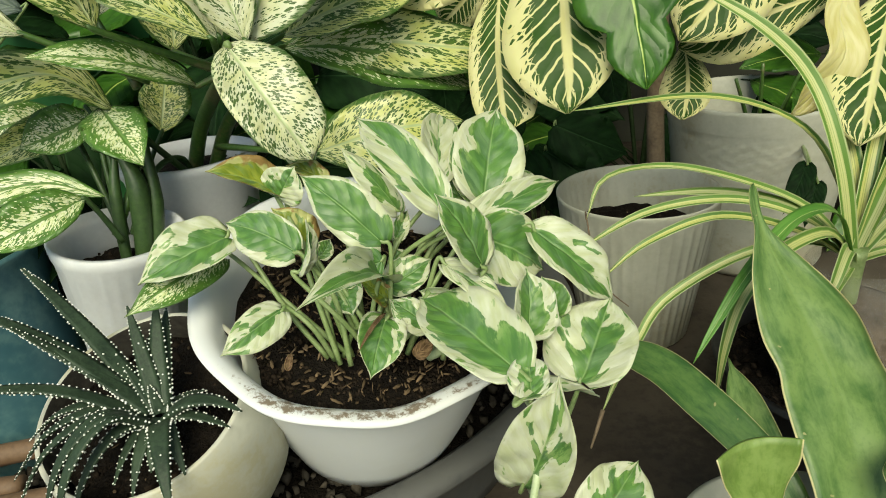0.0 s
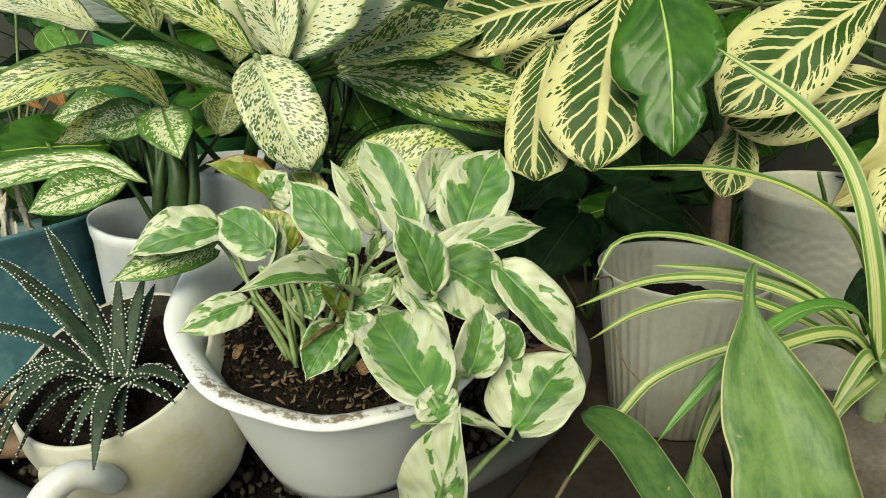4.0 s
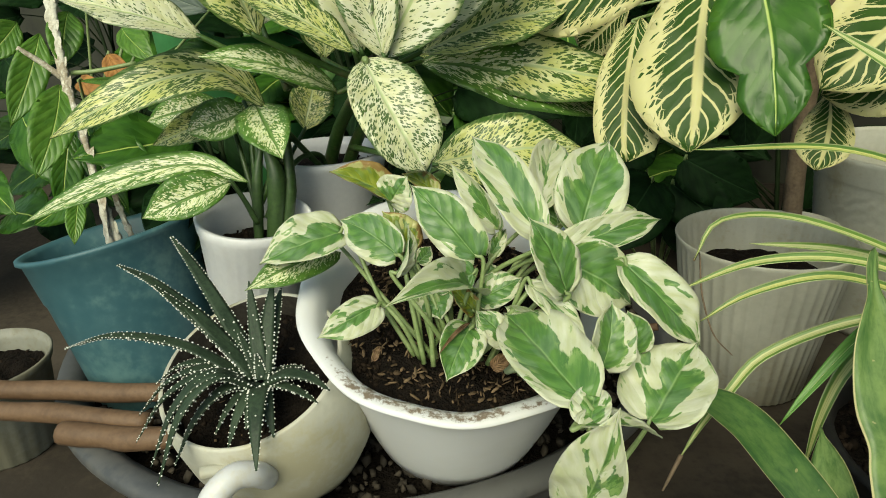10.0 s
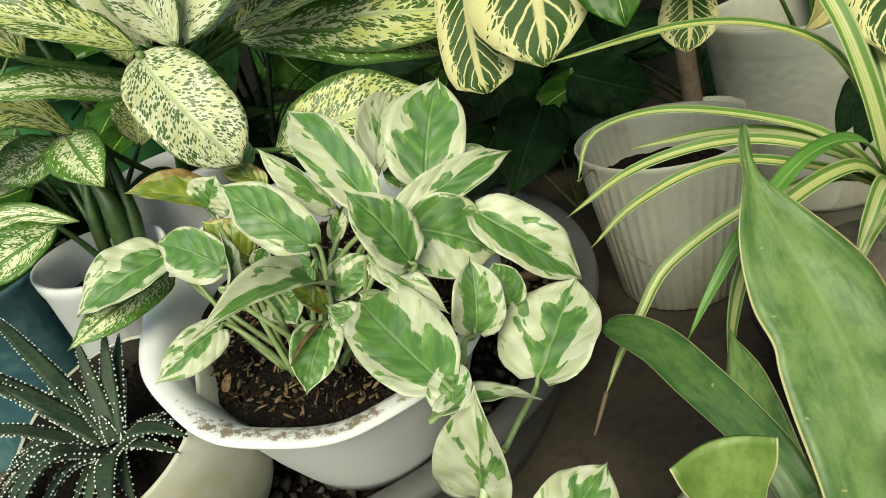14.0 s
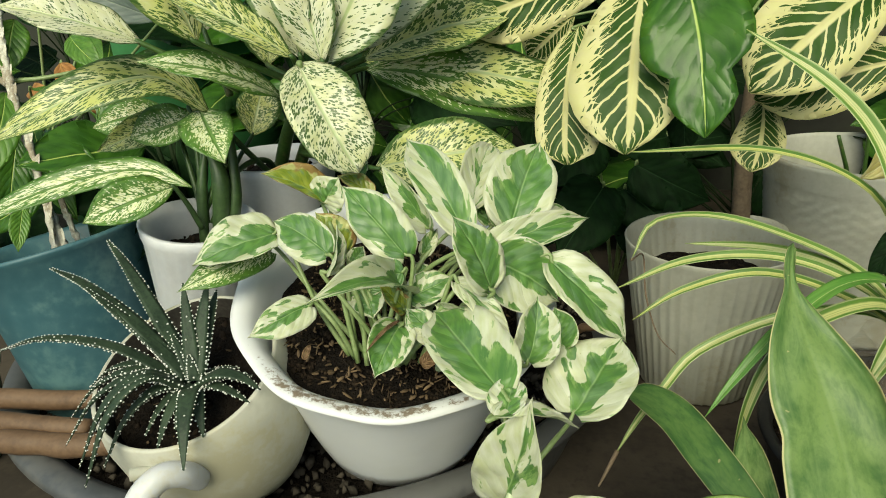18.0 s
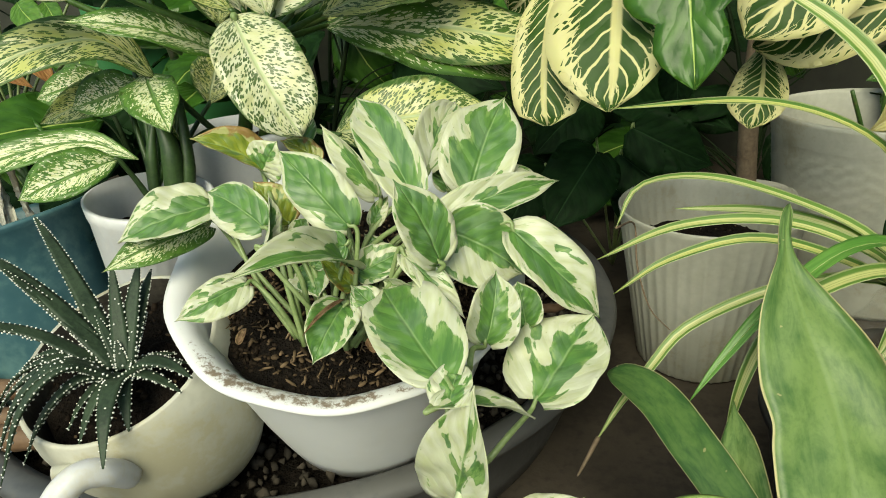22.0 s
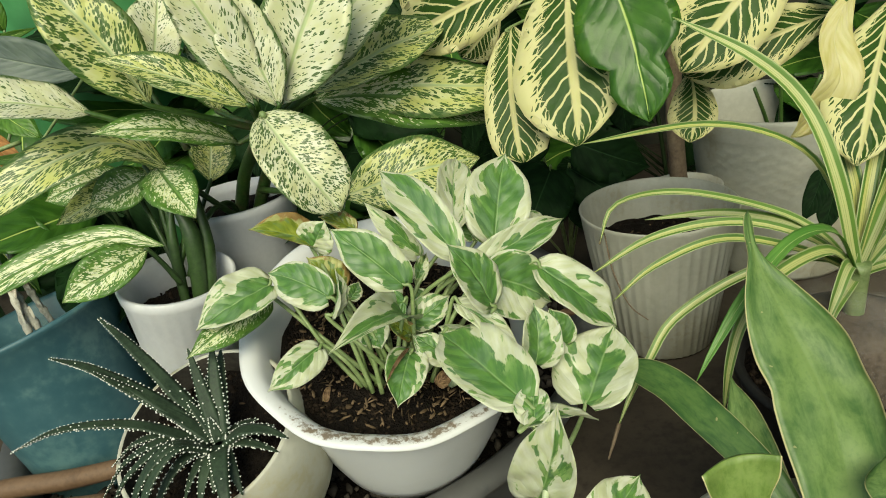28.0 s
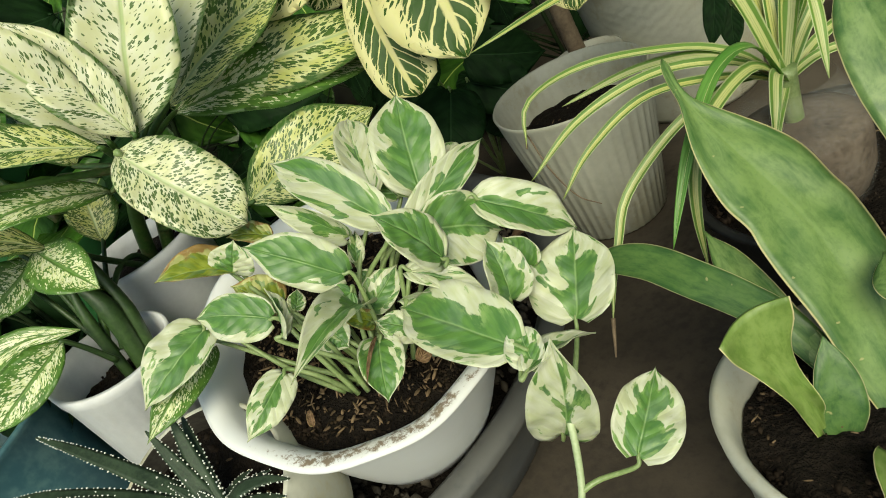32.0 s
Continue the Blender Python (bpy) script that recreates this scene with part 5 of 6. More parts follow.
for foot, mid, top, r in (
    ((-0.238, 0.424, 0.205), (-0.236, 0.432, 0.26), (-0.232, 0.440, 0.29), 0.0045),
    ((-0.228, 0.428, 0.205), (-0.220, 0.434, 0.264), (-0.226, 0.4375, 0.290), 0.0075),
    ((-0.222, 0.432, 0.205), (-0.213, 0.440, 0.255), (-0.214, 0.449, 0.300), 0.0055),
):
    part("cane", tube([foot, mid, top], [r * 0.8, r, r * 0.45], 12), "dark_cane", slim, "dark green leaf sheath")
leaf(slim, "speckled", (-0.2489, 0.4542, 0.3208), (-0.2150, 0.4480, 0.270), 0.029, (0.46, -0.80, 0.38), bend=0.06, fold=0.25, stalk=(-0.226, 0.4375, 0.290), stalk_width=0.002, stalk_material="dark_cane")
leaf(slim, "speckled", (-0.2532, 0.4738, 0.3125), (-0.3213, 0.4329, 0.2904), 0.0326, (0.36, -0.83, 0.43), bend=0.10, fold=0.20, curl=0.3, stalk=(-0.232, 0.440, 0.290), stalk_width=0.002, stalk_material="dark_cane")
part("leaf_stalk", tube([(-0.239, 0.4406, 0.326), (-0.2285, 0.4564, 0.3136), (-0.2218, 0.4681, 0.2933), (-0.2149, 0.4900, 0.268), (-0.2140, 0.5250, 0.240)], [0.0016, 0.0022, 0.0024, 0.0026, 0.003], 8), "dark_cane", cane_pot)
part("leaf_stalk", tube([(-0.2352, 0.4223, 0.2996), (-0.2261, 0.4368, 0.2865), (-0.219, 0.4473, 0.2700), (-0.216, 0.478, 0.2720), (-0.216, 0.510, 0.264), (-0.217, 0.526, 0.243)], [0.0014, 0.0020, 0.0022, 0.0024, 0.0025, 0.0026], 8), "dark_cane", cane_pot)

# ---- croton ----
croton = thing("potted_croton", (0.240, 0.748, 0.0), "yellow and dark green croton shrub in a white pot", "plant")
part("pot", lathe((0.240, 0.748, 0.134), (0, 0, 1), [(0.0, -0.132), (0.030, -0.132), (0.032, -0.128), (0.040, -0.014), (0.042, -0.010), (0.043, 0.0), (0.041, 0.001), (0.039, -0.012), (0.034, -0.05)], 72), "grey_white", croton)
bed(croton, (0.240, 0.748, 0.100), (0, 0, 1), 0.036, 160, 0, 31)
TWIG = (0.225, 0.70, 0.40)
part("trunk", tube([(0.236, 0.748, 0.09), (0.226, 0.740, 0.22), (0.222, 0.72, 0.33), TWIG], [0.0105, 0.0095, 0.008, 0.006], 12), "bark", croton)
leaf(croton, "croton", (0.095, 0.571, 0.407), (0.083, 0.484, 0.280), 0.0867, (-0.11, -0.82, 0.57), bend=0.06, fold=0.12, stalk=TWIG)
leaf(croton, "green_lobed", (0.115, 0.533, 0.414), (0.134, 0.464, 0.297), 0.0755, (-0.26, -0.85, 0.45), bend=0.06, fold=0.12, stalk=TWIG)
leaf(croton, "croton_blunt", (0.046, 0.571, 0.367), (0.041, 0.506, 0.266), 0.0530, (-0.04, -0.84, 0.54), bend=0.06, fold=0.12, stalk=TWIG)
leaf(croton, "croton", (0.081, 0.590, 0.404), (-0.052, 0.560, 0.369), 0.0624, (0.18, -0.97, 0.14), bend=0.06, fold=0.12, stalk=TWIG)
leaf(croton, "croton", (0.274, 0.547, 0.406), (0.167, 0.500, 0.322), 0.0738, (0.02, -0.88, 0.47), bend=0.05, fold=0.12, stalk=TWIG)
leaf(croton, "croton", (0.299, 0.536, 0.345), (0.180, 0.541, 0.311), 0.0563, (-0.11, -0.96, 0.26), bend=0.06, fold=0.12, stalk=TWIG)
leaf(croton, "croton", (0.192, 0.563, 0.309), (0.182, 0.529, 0.256), 0.0406, (-0.24, -0.80, 0.56), bend=0.05, fold=0.12, stalk=TWIG)
leaf(croton, "dark", (0.132, 0.572, 0.295), (0.135, 0.558, 0.261), 0.0258, (-0.20, -0.91, 0.36), bend=0.05, fold=0.12, stalk=TWIG)
leaf(croton, "croton", (0.322, 0.508, 0.351), (0.265, 0.429, 0.255), 0.0563, (-0.30, -0.64, 0.71), bend=0.05, fold=0.12, stalk=TWIG)
leaf(croton, "green", (0.306, 0.526, 0.397), (0.279, 0.503, 0.350), 0.0344, (-0.27, -0.80, 0.54), bend=0.05, fold=0.12, stalk=TWIG)
leaf(croton, "croton", (0.013, 0.621, 0.444), (-0.043, 0.608, 0.378), 0.0472, (0.09, -0.99, 0.10), bend=0.05, fold=0.12, stalk=TWIG)
leaf(croton, "croton", (0.040, 0.662, 0.371), (-0.004, 0.664, 0.334), 0.0472, (-0.08, -1.00, 0.04), bend=0.05, fold=0.12, stalk=TWIG)
fallen = [(0.296, 0.512, 0.367), (0.271, 0.485, 0.336), (0.266, 0.462, 0.307), (0.248, 0.469, 0.278), (0.236, 0.465, 0.270)]
part("leaf", blade(fallen[0], fallen[-1], 0.030, (-0.2, -0.8, 0.5), "paddle", path=fallen, fold=0.3, twist=60, nu=8, nv=22), "yellow", croton, "twisted yellow leaf")

# ---- spider plant ----
JAR = np.array((0.268, 0.415, 0.0))
spider = thing("potted_spider_plant", (0.268, 0.415, 0.078), "striped spider plant in a clear plastic jar of soil", "plant")
part("jar", lathe(JAR + (0, 0, 0.078), (0, 0, 1), [(0.0, 0.001), (0.038, 0.001), (0.042, 0.004), (0.047, 0.022), (0.048, 0.045), (0.0465, 0.060), (0.041, 0.078), (0.033, 0.090), (0.030, 0.100), (0.0292, 0.100), (0.0322, 0.090), (0.040, 0.078), (0.0455, 0.060)], 56), "clear", spider, "clear plastic jar")
part("soil", lathe(JAR + (0, 0, 0.082), (0, 0, 1), [(0.0, 0.0), (0.036, 0.0), (0.0405, 0.004), (0.0455, 0.020), (0.0462, 0.040), (0.0445, 0.056), (0.03, 0.062), (0.0, 0.064)], 48), "jar_soil", spider, "brown soil seen through the plastic")
CROWN = np.array((0.264, 0.412, 0.176))
part("crown", tube([JAR + (0, 0, 0.13), JAR + (-0.002, 0, 0.16), CROWN + (0, 0, 0.012)], [0.006, 0.008, 0.009], 10), "stem", spider, "pale crown of the leaves")
C0 = CROWN + (0, 0, 0.002)
strap(spider, [C0, (0.253, 0.423, 0.230), (0.233, 0.447, 0.268), (0.176, 0.465, 0.288), (0.084, 0.475, 0.284)], 0.0095, (0, -0.3, 1))
strap(spider, [C0, (0.240, 0.414, 0.211), (0.211, 0.433, 0.228), (0.149, 0.445, 0.246), (0.105, 0.458, 0.237), (0.090, 0.450, 0.210)], 0.0085, (0, -0.4, 1))
strap(spider, [C0, (0.235, 0.412, 0.210), (0.215, 0.431, 0.220), (0.180, 0.450, 0.223), (0.128, 0.464, 0.219)], 0.0095, (0, -0.5, 1))
strap(spider, [C0, (0.229, 0.408, 0.213), (0.182, 0.419, 0.228), (0.126, 0.422, 0.223), (0.078, 0.418, 0.201)], 0.0095, (0, -0.5, 1))
strap(spider, [C0, (0.224, 0.404, 0.206), (0.169, 0.405, 0.223), (0.120, 0.400, 0.211), (0.088, 0.393, 0.190)], 0.0085, (0, -0.5, 1))
strap(spider, [C0, (0.235, 0.412, 0.196), (0.185, 0.410, 0.190), (0.134, 0.402, 0.165), (0.110, 0.384, 0.143), (0.095, 0.369, 0.130), (0.080, 0.352, 0.112)], 0.0085, (0, -0.5, 1))
strap(spider, [C0, (0.238, 0.396, 0.222), (0.204, 0.379, 0.229), (0.165, 0.350, 0.211), (0.140, 0.332, 0.187), (0.125, 0.322, 0.168)], 0.010, (-0.5, -0.6, 0.6), "green_strap")
strap(spider, [C0, (0.235, 0.396, 0.209), (0.194, 0.378, 0.205), (0.168, 0.362, 0.186), (0.155, 0.350, 0.160), (0.148, 0.340, 0.125)], 0.010, (-0.4, -0.7, 0.5))
strap(spider, [C0, (0.247, 0.392, 0.198), (0.232, 0.375, 0.187), (0.223, 0.367, 0.170)], 0.010, (-0.3, -0.8, 0.4))
strap(spider, [C0, (0.249, 0.419, 0.248), (0.233, 0.439, 0.300), (0.203, 0.455, 0.335), (0.154, 0.474, 0.367)], 0.012, (-0.3, -0.6, 0.8))
strap(spider, [C0, (0.271, 0.434, 0.229), (0.267, 0.457, 0.272), (0.265, 0.484, 0.310)], 0.012, (-0.3, -0.7, 0.5))
strap(spider, [C0, (0.281, 0.421, 0.237), (0.304, 0.436, 0.284), (0.332, 0.455, 0.317)], 0.012, (0.1, -0.8, 0.3))
strap(spider, [C0, (0.273, 0.426, 0.226), (0.289, 0.448, 0.265), (0.314, 0.473, 0.309)], 0.012, (-0.1, -0.8, 0.4))
strap(spider, [C0, (0.280, 0.415, 0.226), (0.286, 0.418, 0.251), (0.281, 0.395, 0.231), (0.262, 0.363, 0.195)], 0.012, (0.1, -0.7, 0.6))
strap(spider, [C0, (0.291, 0.417, 0.209), (0.318, 0.425, 0.222), (0.338, 0.413, 0.200), (0.350, 0.397, 0.170)], 0.010, (0.2, -0.5, 0.8))
strap(spider, [C0, (0.299, 0.419, 0.192), (0.333, 0.429, 0.188), (0.374, 0.437, 0.159)], 0.009, (0.2, -0.5, 0.8))
strap(spider, [C0, (0.285, 0.405, 0.188), (0.303, 0.395, 0.188), (0.307, 0.376, 0.176)], 0.009, (0.2, -0.6, 0.7))
strap(spider, [C0, (0.288, 0.429, 0.189), (0.344, 0.468, 0.216), (0.411, 0.495, 0.222)], 0.011, (0.0, -0.7, 0.5))
strap(spider, [C0, (0.250, 0.398, 0.175), (0.235, 0.383, 0.169), (0.227, 0.375, 0.155)], 0.009, (-0.2, -0.8, 0.4))
part("withered_tip", tube([(0.0815, 0.354, 0.114), (0.075, 0.344, 0.105), (0.070, 0.336, 0.099)], [0.0016, 0.0012, 0.0006], 6), "bark", spider, "brown withered leaf tip")
part("withered_tip", tube([(0.090, 0.450, 0.210), (0.107, 0.535, 0.179), (0.110, 0.518, 0.150), (0.120, 0.502, 0.122), (0.135, 0.494, 0.108)], [0.0009, 0.0007, 0.0008, 0.0006, 0.0005], 6), "bark", spider, "brown withered leaf tip")
holder = thing("black_planter", (0.30, 0.43, 0.0), "low black planter full of dark soil under the jar", "planter")
part("planter_wall", lathe((0.30, 0.43, 0.0), (0, 0, 1), [(0.0, 0.002), (0.085, 0.002), (0.09, 0.006), (0.105, 0.080), (0.110, 0.084), (0.107, 0.087), (0.100, 0.084), (0.096, 0.06)], 72), "black", holder)
bed(holder, (0.30, 0.43, 0.072), (0, 0, 1), 0.100, 700, 40, 41, 0.003)

# ---- plant in the teal pot ----


def jointed_cane(points, r, seed, label=""):
    """A dry cane with a thick joint every few centimetres, and a torn papery sheath standing off above each joint."""
    rng = random.Random(seed)
    line = [np.array(p, float) for p in smooth_line(points, 14)]
    radii, joints, gone, step = [], [], 0.0, rng.uniform(0.014, 0.020)
    for k, q in enumerate(line):
        gone += np.linalg.norm(q - line[k - 1]) if k else 0.0
        if gone > step:
            gone, step = 0.0, rng.uniform(0.014, 0.024)
            joints.append(k)
        radii.append(r * (1.35 if k in joints else rng.uniform(0.88, 1.0)))
    cane = part("cane", tube(line, radii, 9, 1), "peeling", teal, label)
    for k in joints:
        if k + 3 < len(line):
            side = unit(np.cross(line[k + 1] - line[k], (rng.uniform(-1, 1), -1, rng.uniform(-0.4, 0.4))))
            part("sheath", blade(line[k], line[k + 3] + side * r * rng.uniform(0.8, 2.2), r * rng.uniform(1.6, 2.6), (0.2, -0.9, 0.3), "lance", bend=0.1, fold=0.4, wave=0.05, nu=6, nv=8), "peeling", cane, "torn papery sheath")


jointed_cane([(-0.374, 0.435, 0.190), (-0.395, 0.447, 0.250), (-0.413, 0.464, 0.300), (-0.432, 0.480, 0.349), (-0.448, 0.505, 0.416)], 0.0031, 91, "jointed cane with peeling bark")
jointed_cane([(-0.379, 0.427, 0.190), (-0.393, 0.445, 0.266), (-0.413, 0.463, 0.319), (-0.429, 0.482, 0.372), (-0.435, 0.499, 0.416)], 0.0026, 92)
jointed_cane([(-0.375, 0.453, 0.190), (-0.391, 0.460, 0.236), (-0.405, 0.474, 0.278)], 0.0026, 93)
part("twig", tube([(-0.428, 0.476, 0.336), (-0.442, 0.470, 0.351), (-0.454, 0.463, 0.363)], [0.003, 0.0025, 0.002], 7), "peeling", teal)
part("twig", tube([(-0.425, 0.478, 0.340), (-0.401, 0.485, 0.341), (-0.374, 0.502, 0.345)], [0.0022, 0.002, 0.0018], 7), "stem", teal)
leaf(teal, "lime", (-0.431, 0.473, 0.331), (-0.420, 0.412, 0.266), 0.0351, (0.71, -0.45, 0.54), bend=0.08, fold=0.25)
leaf(teal, "lime", (-0.450, 0.486, 0.372), (-0.456, 0.437, 0.303), 0.0294, (0.75, -0.57, 0.33), bend=0.08, fold=0.25)
leaf(teal, "lime", (-0.483, 0.499, 0.381), (-0.495, 0.466, 0.352), 0.0293, (0.82, -0.51, 0.24), bend=0.08, fold=0.25)
leaf(teal, "green", (-0.423, 0.494, 0.293), (-0.350, 0.473, 0.244), 0.0312, (0.21, -0.75, 0.62), bend=0.1, fold=0.25)
leaf(teal, "green", (-0.445, 0.508, 0.295), (-0.389, 0.470, 0.217), 0.0310, (0.45, -0.64, 0.63), bend=0.1, fold=0.25)
leaf(teal, "lime", (-0.398, 0.427, 0.247), (-0.387, 0.399, 0.216), 0.0157, (0.61, -0.45, 0.65), bend=0.05, fold=0.25)
leaf(teal, "green", (-0.445, 0.487, 0.289), (-0.448, 0.456, 0.219), 0.0280, (0.68, -0.68, 0.27), bend=0.1, fold=0.25)
leaf(teal, "lime", (-0.440, 0.513, 0.388), (-0.430, 0.479, 0.345), 0.0293, (0.67, -0.50, 0.55), bend=0.1, fold=0.25)
leaf(teal, "lime", (-0.405, 0.533, 0.372), (-0.363, 0.513, 0.344), 0.0251, (0.06, -0.77, 0.63), bend=0.1, fold=0.25)
leaf(teal, "green", (-0.406, 0.460, 0.246), (-0.459, 0.434, 0.216), 0.0238, (0.39, -0.91, 0.09), bend=0.1, fold=0.25)

# ---- small things on the left ----
CUP = np.array((-0.520, 0.396, 0.096))
cup = thing("ribbed_cup", (-0.520, 0.396, 0.0), "weathered pale grey ribbed plastic cup with soil", "pot")
part("pot", lathe(CUP, (0.03, -0.02, 1), [(0.0, -0.095), (0.042, -0.095), (0.044, -0.092), (0.052, -0.012), (0.055, -0.008), (0.057, 0.0), (0.055, 0.001), (0.052, -0.01), (0.048, -0.03)], 120, lambda a, h: 1.0 + (0.012 * math.cos(24 * a) if h < -0.014 else 0.0)), "dull_white", cup)
bed(cup, CUP - (0, 0, 0.02), (0.03, -0.02, 1), 0.049, 120, 0, 51)


def stick(a, b, r, label):
    rng = random.Random(int(r * 1e5))
    a, b = np.asarray(a, float), np.asarray(b, float)
    pts = [a + (b - a) * k / 5 + np.array((0, rng.uniform(-1, 1), rng.uniform(-1, 1))) * 0.0018 for k in range(6)]
    ob = solid("stick", tube(pts, [r, r * 1.06, r * 0.96, r * 1.05, r, r * 0.92], 12), "stick", label, "stick", "thing")
    return tagged(ob, group="sticks on the basin")


stick((-0.512, 0.330, 0.110), (-0.289, 0.351, 0.120), 0.0078, "brown peeled wooden stick lying across the basin rim")
stick((-0.487, 0.309, 0.113), (-0.288, 0.322, 0.116), 0.0075, "brown peeled wooden stick lying beside another stick")
stick((-0.348, 0.303, 0.110), (-0.262, 0.312, 0.112), 0.0085, "short thick weathered stick lying on the basin rim")
label_stake = solid("plant_label", tube([(-0.180, 0.232, 0.163), (-0.159, 0.243, 0.162)], [0.0035, 0.0035], 8, 0), "grey_white", "pale grey plastic stub lying on the gravel", "stub", "thing")
bucket = thing("green_bucket", (-0.475, 0.86, 0.0), "bright green plastic bucket behind the plants", "bucket")
part("bucket_wall", lathe((-0.475, 0.86, 0.0), (0, 0, 1), [(0.0, 0.004), (0.085, 0.004), (0.09, 0.01), (0.108, 0.30), (0.110, 0.305), (0.118, 0.52), (0.115, 0.52), (0.10, 0.3)], 64), "cloth", bucket)
part("bucket_rim", lathe((-0.475, 0.86, 0.0), (0, 0, 1), [(0.117, 0.518), (0.125, 0.522), (0.127, 0.538), (0.121, 0.544), (0.114, 0.540), (0.112, 0.52), (0.117, 0.518)], 64), "cloth", bucket)
dry = thing("dry_plant", (-0.543, 0.625, 0.242), "plant with orange-brown withered leaves behind the teal pot", "plant")
DROOT = (-0.543, 0.625, 0.242)
leaf(dry, "dry", (-0.503, 0.627, 0.340), (-0.444, 0.591, 0.291), 0.0261, (0.18, -0.68, 0.71), bend=0.1, fold=0.3, twist=20, stalk=DROOT)
leaf(dry, "dry", (-0.536, 0.612, 0.313), (-0.451, 0.570, 0.295), 0.0211, (-0.23, -0.75, 0.62), bend=0.12, fold=0.3, stalk=DROOT)
leaf(dry, "dry", (-0.480, 0.759, 0.442), (-0.494, 0.769, 0.469), 0.0268, (0.37, -0.80, 0.47), bend=0.12, fold=0.3, stalk=DROOT)
leaf(dry, "lime", (-0.500, 0.612, 0.408), (-0.420, 0.652, 0.429), 0.0138, (0.45, -0.90, -0.01), bend=0.1, fold=0.3, stalk=DROOT)
leaf(dry, "lime", (-0.484, 0.556, 0.322), (-0.367, 0.570, 0.324), 0.0088, (0.12, -0.98, 0.18), bend=0.1, fold=0.3, stalk=DROOT)
leaf(dry, "lime", (-0.495, 0.709, 0.430), (-0.500, 0.708, 0.482), 0.0251, (0.56, -0.83, 0.04), bend=0.1, fold=0.3, stalk=DROOT)
# A leaf blade standing in for a dark grey-green bag.
leaf(dry, "grey_bag", (-0.366, 0.616, 0.381), (-0.471, 0.600, 0.423), 0.0419, (0.23, -0.95, 0.20), bend=0.06, fold=0.2, stalk=DROOT)
leaf(dry, "lime", (-0.495, 0.662, 0.369), (-0.455, 0.630, 0.334), 0.0244, (0.17, -0.63, 0.76), bend=0.1, fold=0.3, stalk=DROOT)

# ---- dark foliage at the back, with shade put into its colours ----
shade = thing("shade_plant", (0.10, 0.80, 0.0), "heart-leaved plant behind, shade put into its dark green colour", "plant")
SROOT = (0.10, 0.80, 0.02)
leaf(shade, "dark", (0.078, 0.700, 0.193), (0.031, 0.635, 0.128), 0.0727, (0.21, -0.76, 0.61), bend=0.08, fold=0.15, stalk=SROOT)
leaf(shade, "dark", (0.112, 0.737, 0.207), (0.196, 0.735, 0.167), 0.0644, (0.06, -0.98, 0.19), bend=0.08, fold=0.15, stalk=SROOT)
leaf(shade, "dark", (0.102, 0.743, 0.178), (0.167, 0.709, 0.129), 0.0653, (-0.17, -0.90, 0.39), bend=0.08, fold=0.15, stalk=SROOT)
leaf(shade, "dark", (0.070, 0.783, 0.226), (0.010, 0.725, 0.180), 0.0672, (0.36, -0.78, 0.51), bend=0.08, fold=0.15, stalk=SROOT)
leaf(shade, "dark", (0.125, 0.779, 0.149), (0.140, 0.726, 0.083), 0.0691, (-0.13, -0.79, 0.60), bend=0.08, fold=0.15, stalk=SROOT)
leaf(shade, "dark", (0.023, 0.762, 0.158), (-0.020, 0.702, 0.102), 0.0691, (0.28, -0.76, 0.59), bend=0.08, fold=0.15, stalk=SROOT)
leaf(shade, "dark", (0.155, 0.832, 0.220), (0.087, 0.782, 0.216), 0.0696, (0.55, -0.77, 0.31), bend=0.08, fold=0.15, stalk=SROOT)


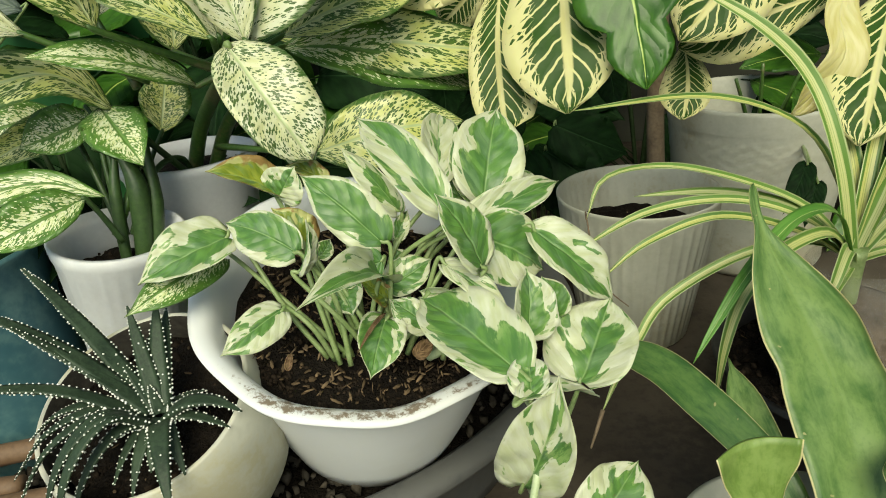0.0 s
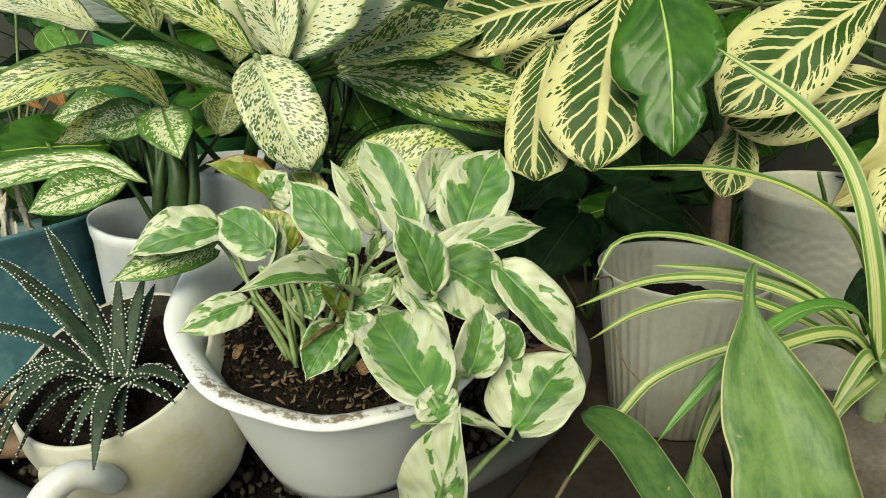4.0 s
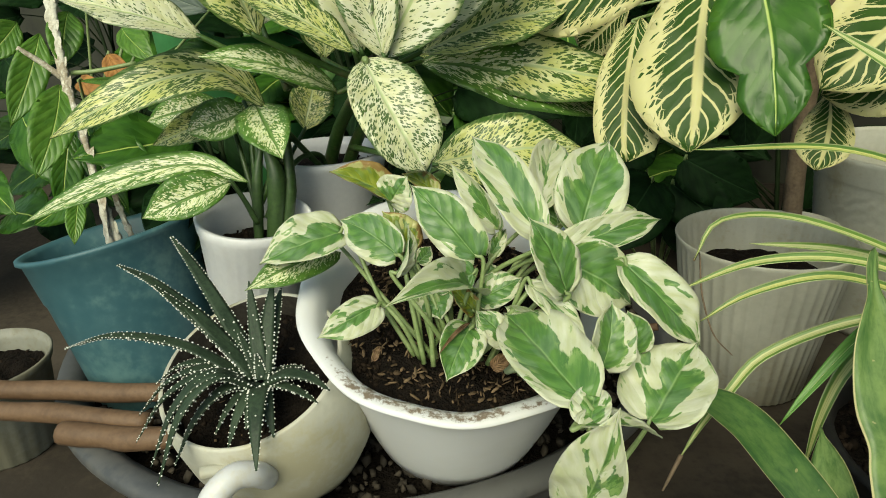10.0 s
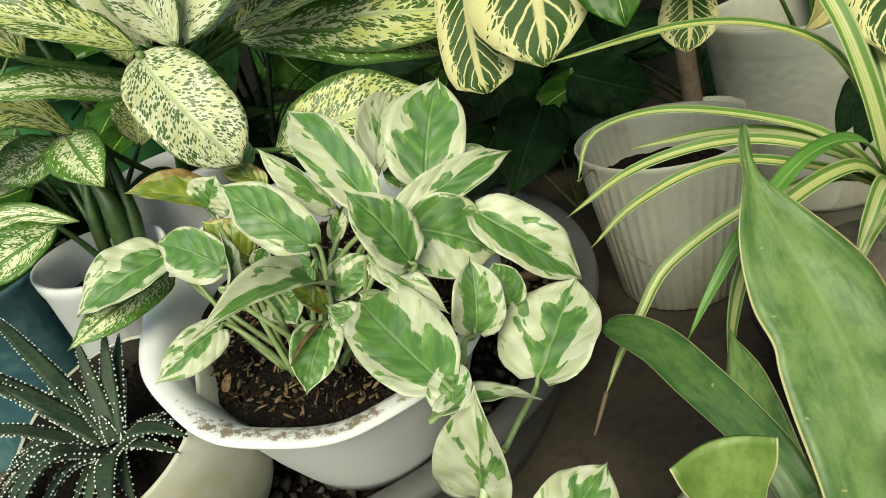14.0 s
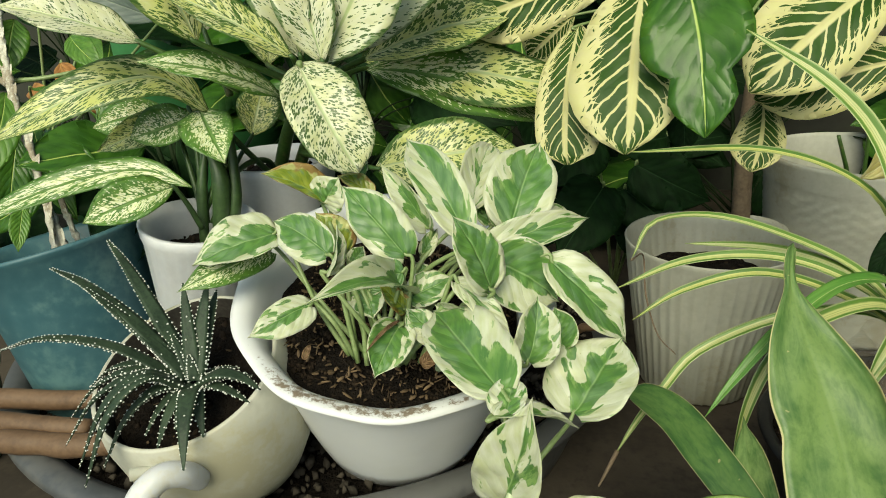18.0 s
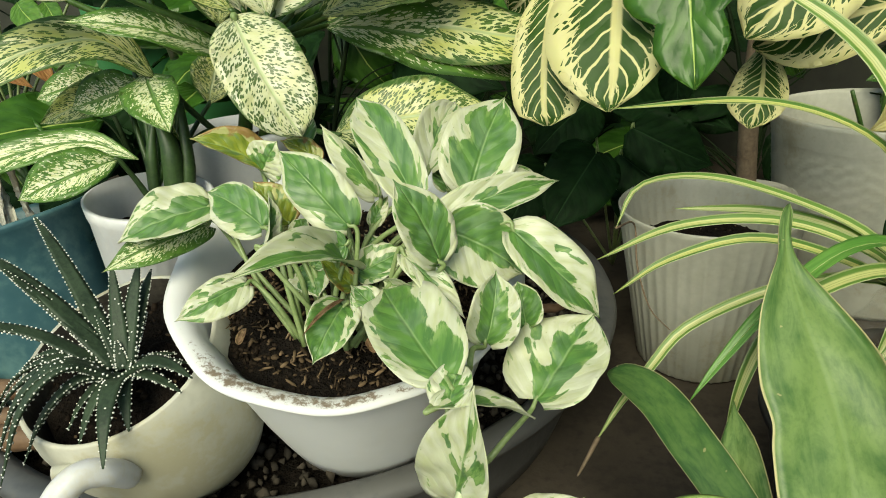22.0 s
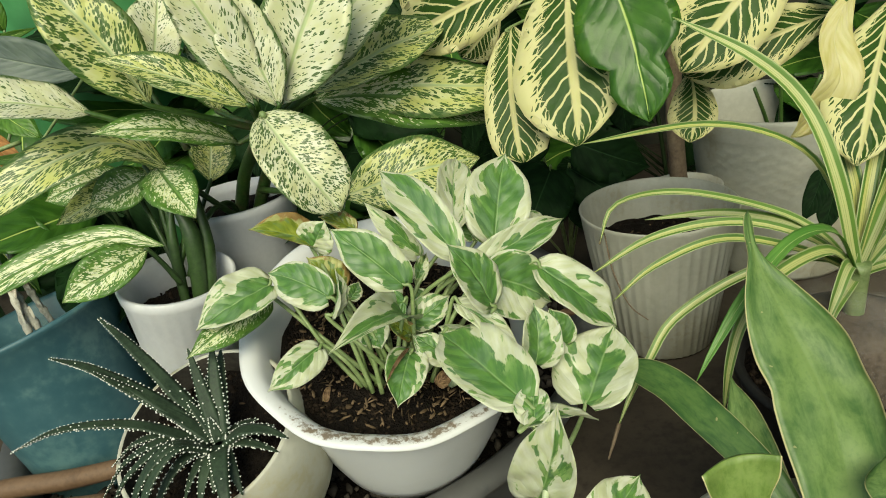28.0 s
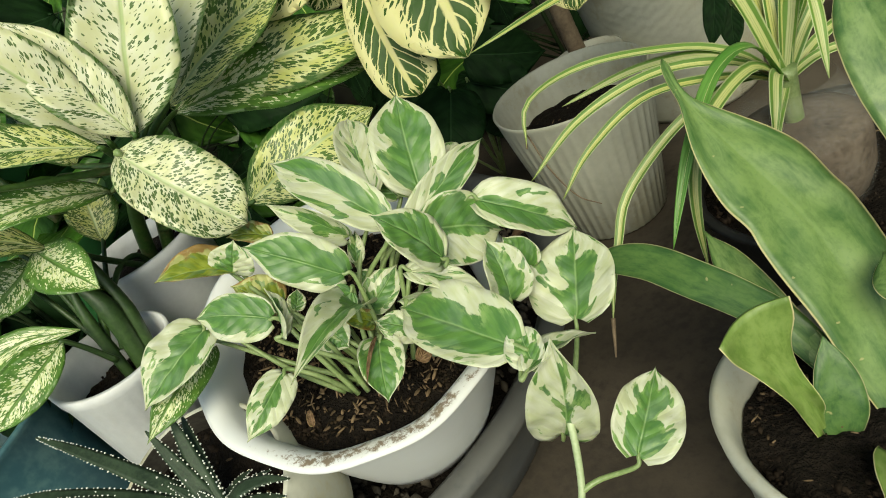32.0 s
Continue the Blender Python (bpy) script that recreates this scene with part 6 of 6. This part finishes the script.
def thicket(name, at, label, count, spread, height, seed, kinds=("dark", "green", "dark")):
    """A leafy plant filling the shade behind the pots: three leaning stems with leaves on short arching stalks."""
    rng = random.Random(seed)
    plant = thing(name, at, label, "plant")
    root, stems = np.array(at, float), []
    for turn in range(3):
        a = 2.1 * turn + rng.uniform(0, 1)
        top = root + (0.55 * spread * math.cos(a), 0.3 * spread * math.sin(a), 0.95 * height)
        bow = root + (0.15 * spread * math.cos(a), 0.1 * spread * math.sin(a), 0.5 * height)
        stems.append((root, bow, top))
        part("stem", tube([root, bow, top], [0.004, 0.0032, 0.002], 7), "shade_stalk", plant)
    for _ in range(count):
        a, r, h = rng.uniform(0, 2 * math.pi), spread * math.sqrt(rng.random()), height * rng.uniform(0.15, 1.0)
        b = root + (r * math.cos(a), 0.6 * r * math.sin(a), h)
        d = unit((math.cos(a) + rng.uniform(-0.6, 0.6), math.sin(a) * 0.5 - 0.5, rng.uniform(-0.9, 0.2))) * rng.uniform(0.08, 0.15)
        n = unit((rng.uniform(-0.5, 0.5), -0.7, rng.uniform(0.3, 1.0)))
        f = max(0.05, h / height - 0.15)
        joints = [p + (q - p) * min(1.0, 2 * f) if f < 0.5 else q + (e - q) * (2 * f - 1) for p, q, e in stems]
        joint = min(joints, key=lambda j: np.linalg.norm(j - b))
        leaf(plant, rng.choice(kinds), b, b + d, rng.uniform(0.050, 0.085), n, stalk=joint, sag=0.15, stalk_width=0.0011, stalk_material="shade_stalk", bend=0.08, fold=0.15, nu=6, nv=10)
    return plant


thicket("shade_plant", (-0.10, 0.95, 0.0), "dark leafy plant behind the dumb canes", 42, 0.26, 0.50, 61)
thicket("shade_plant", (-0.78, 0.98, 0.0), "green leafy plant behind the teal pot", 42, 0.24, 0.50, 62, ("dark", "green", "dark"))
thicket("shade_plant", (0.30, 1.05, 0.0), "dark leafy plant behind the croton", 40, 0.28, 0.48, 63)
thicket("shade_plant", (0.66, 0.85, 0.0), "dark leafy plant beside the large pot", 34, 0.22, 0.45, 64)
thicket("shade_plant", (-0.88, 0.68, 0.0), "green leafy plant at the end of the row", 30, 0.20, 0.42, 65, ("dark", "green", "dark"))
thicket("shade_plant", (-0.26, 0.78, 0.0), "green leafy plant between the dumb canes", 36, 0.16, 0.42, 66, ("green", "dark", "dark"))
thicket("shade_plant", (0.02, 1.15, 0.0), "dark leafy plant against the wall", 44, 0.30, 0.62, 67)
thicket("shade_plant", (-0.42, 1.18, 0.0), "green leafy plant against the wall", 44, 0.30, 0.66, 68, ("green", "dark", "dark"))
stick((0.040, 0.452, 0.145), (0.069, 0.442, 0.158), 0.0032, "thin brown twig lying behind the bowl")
# Extra leaves, added to stand for the shade in the gap between the pots.
thicket("shade_plant", (-0.325, 0.545, 0.085), "dark leaves added to darken the gap between the pots", 16, 0.06, 0.20, 69, ("dark", "dark", "green"))
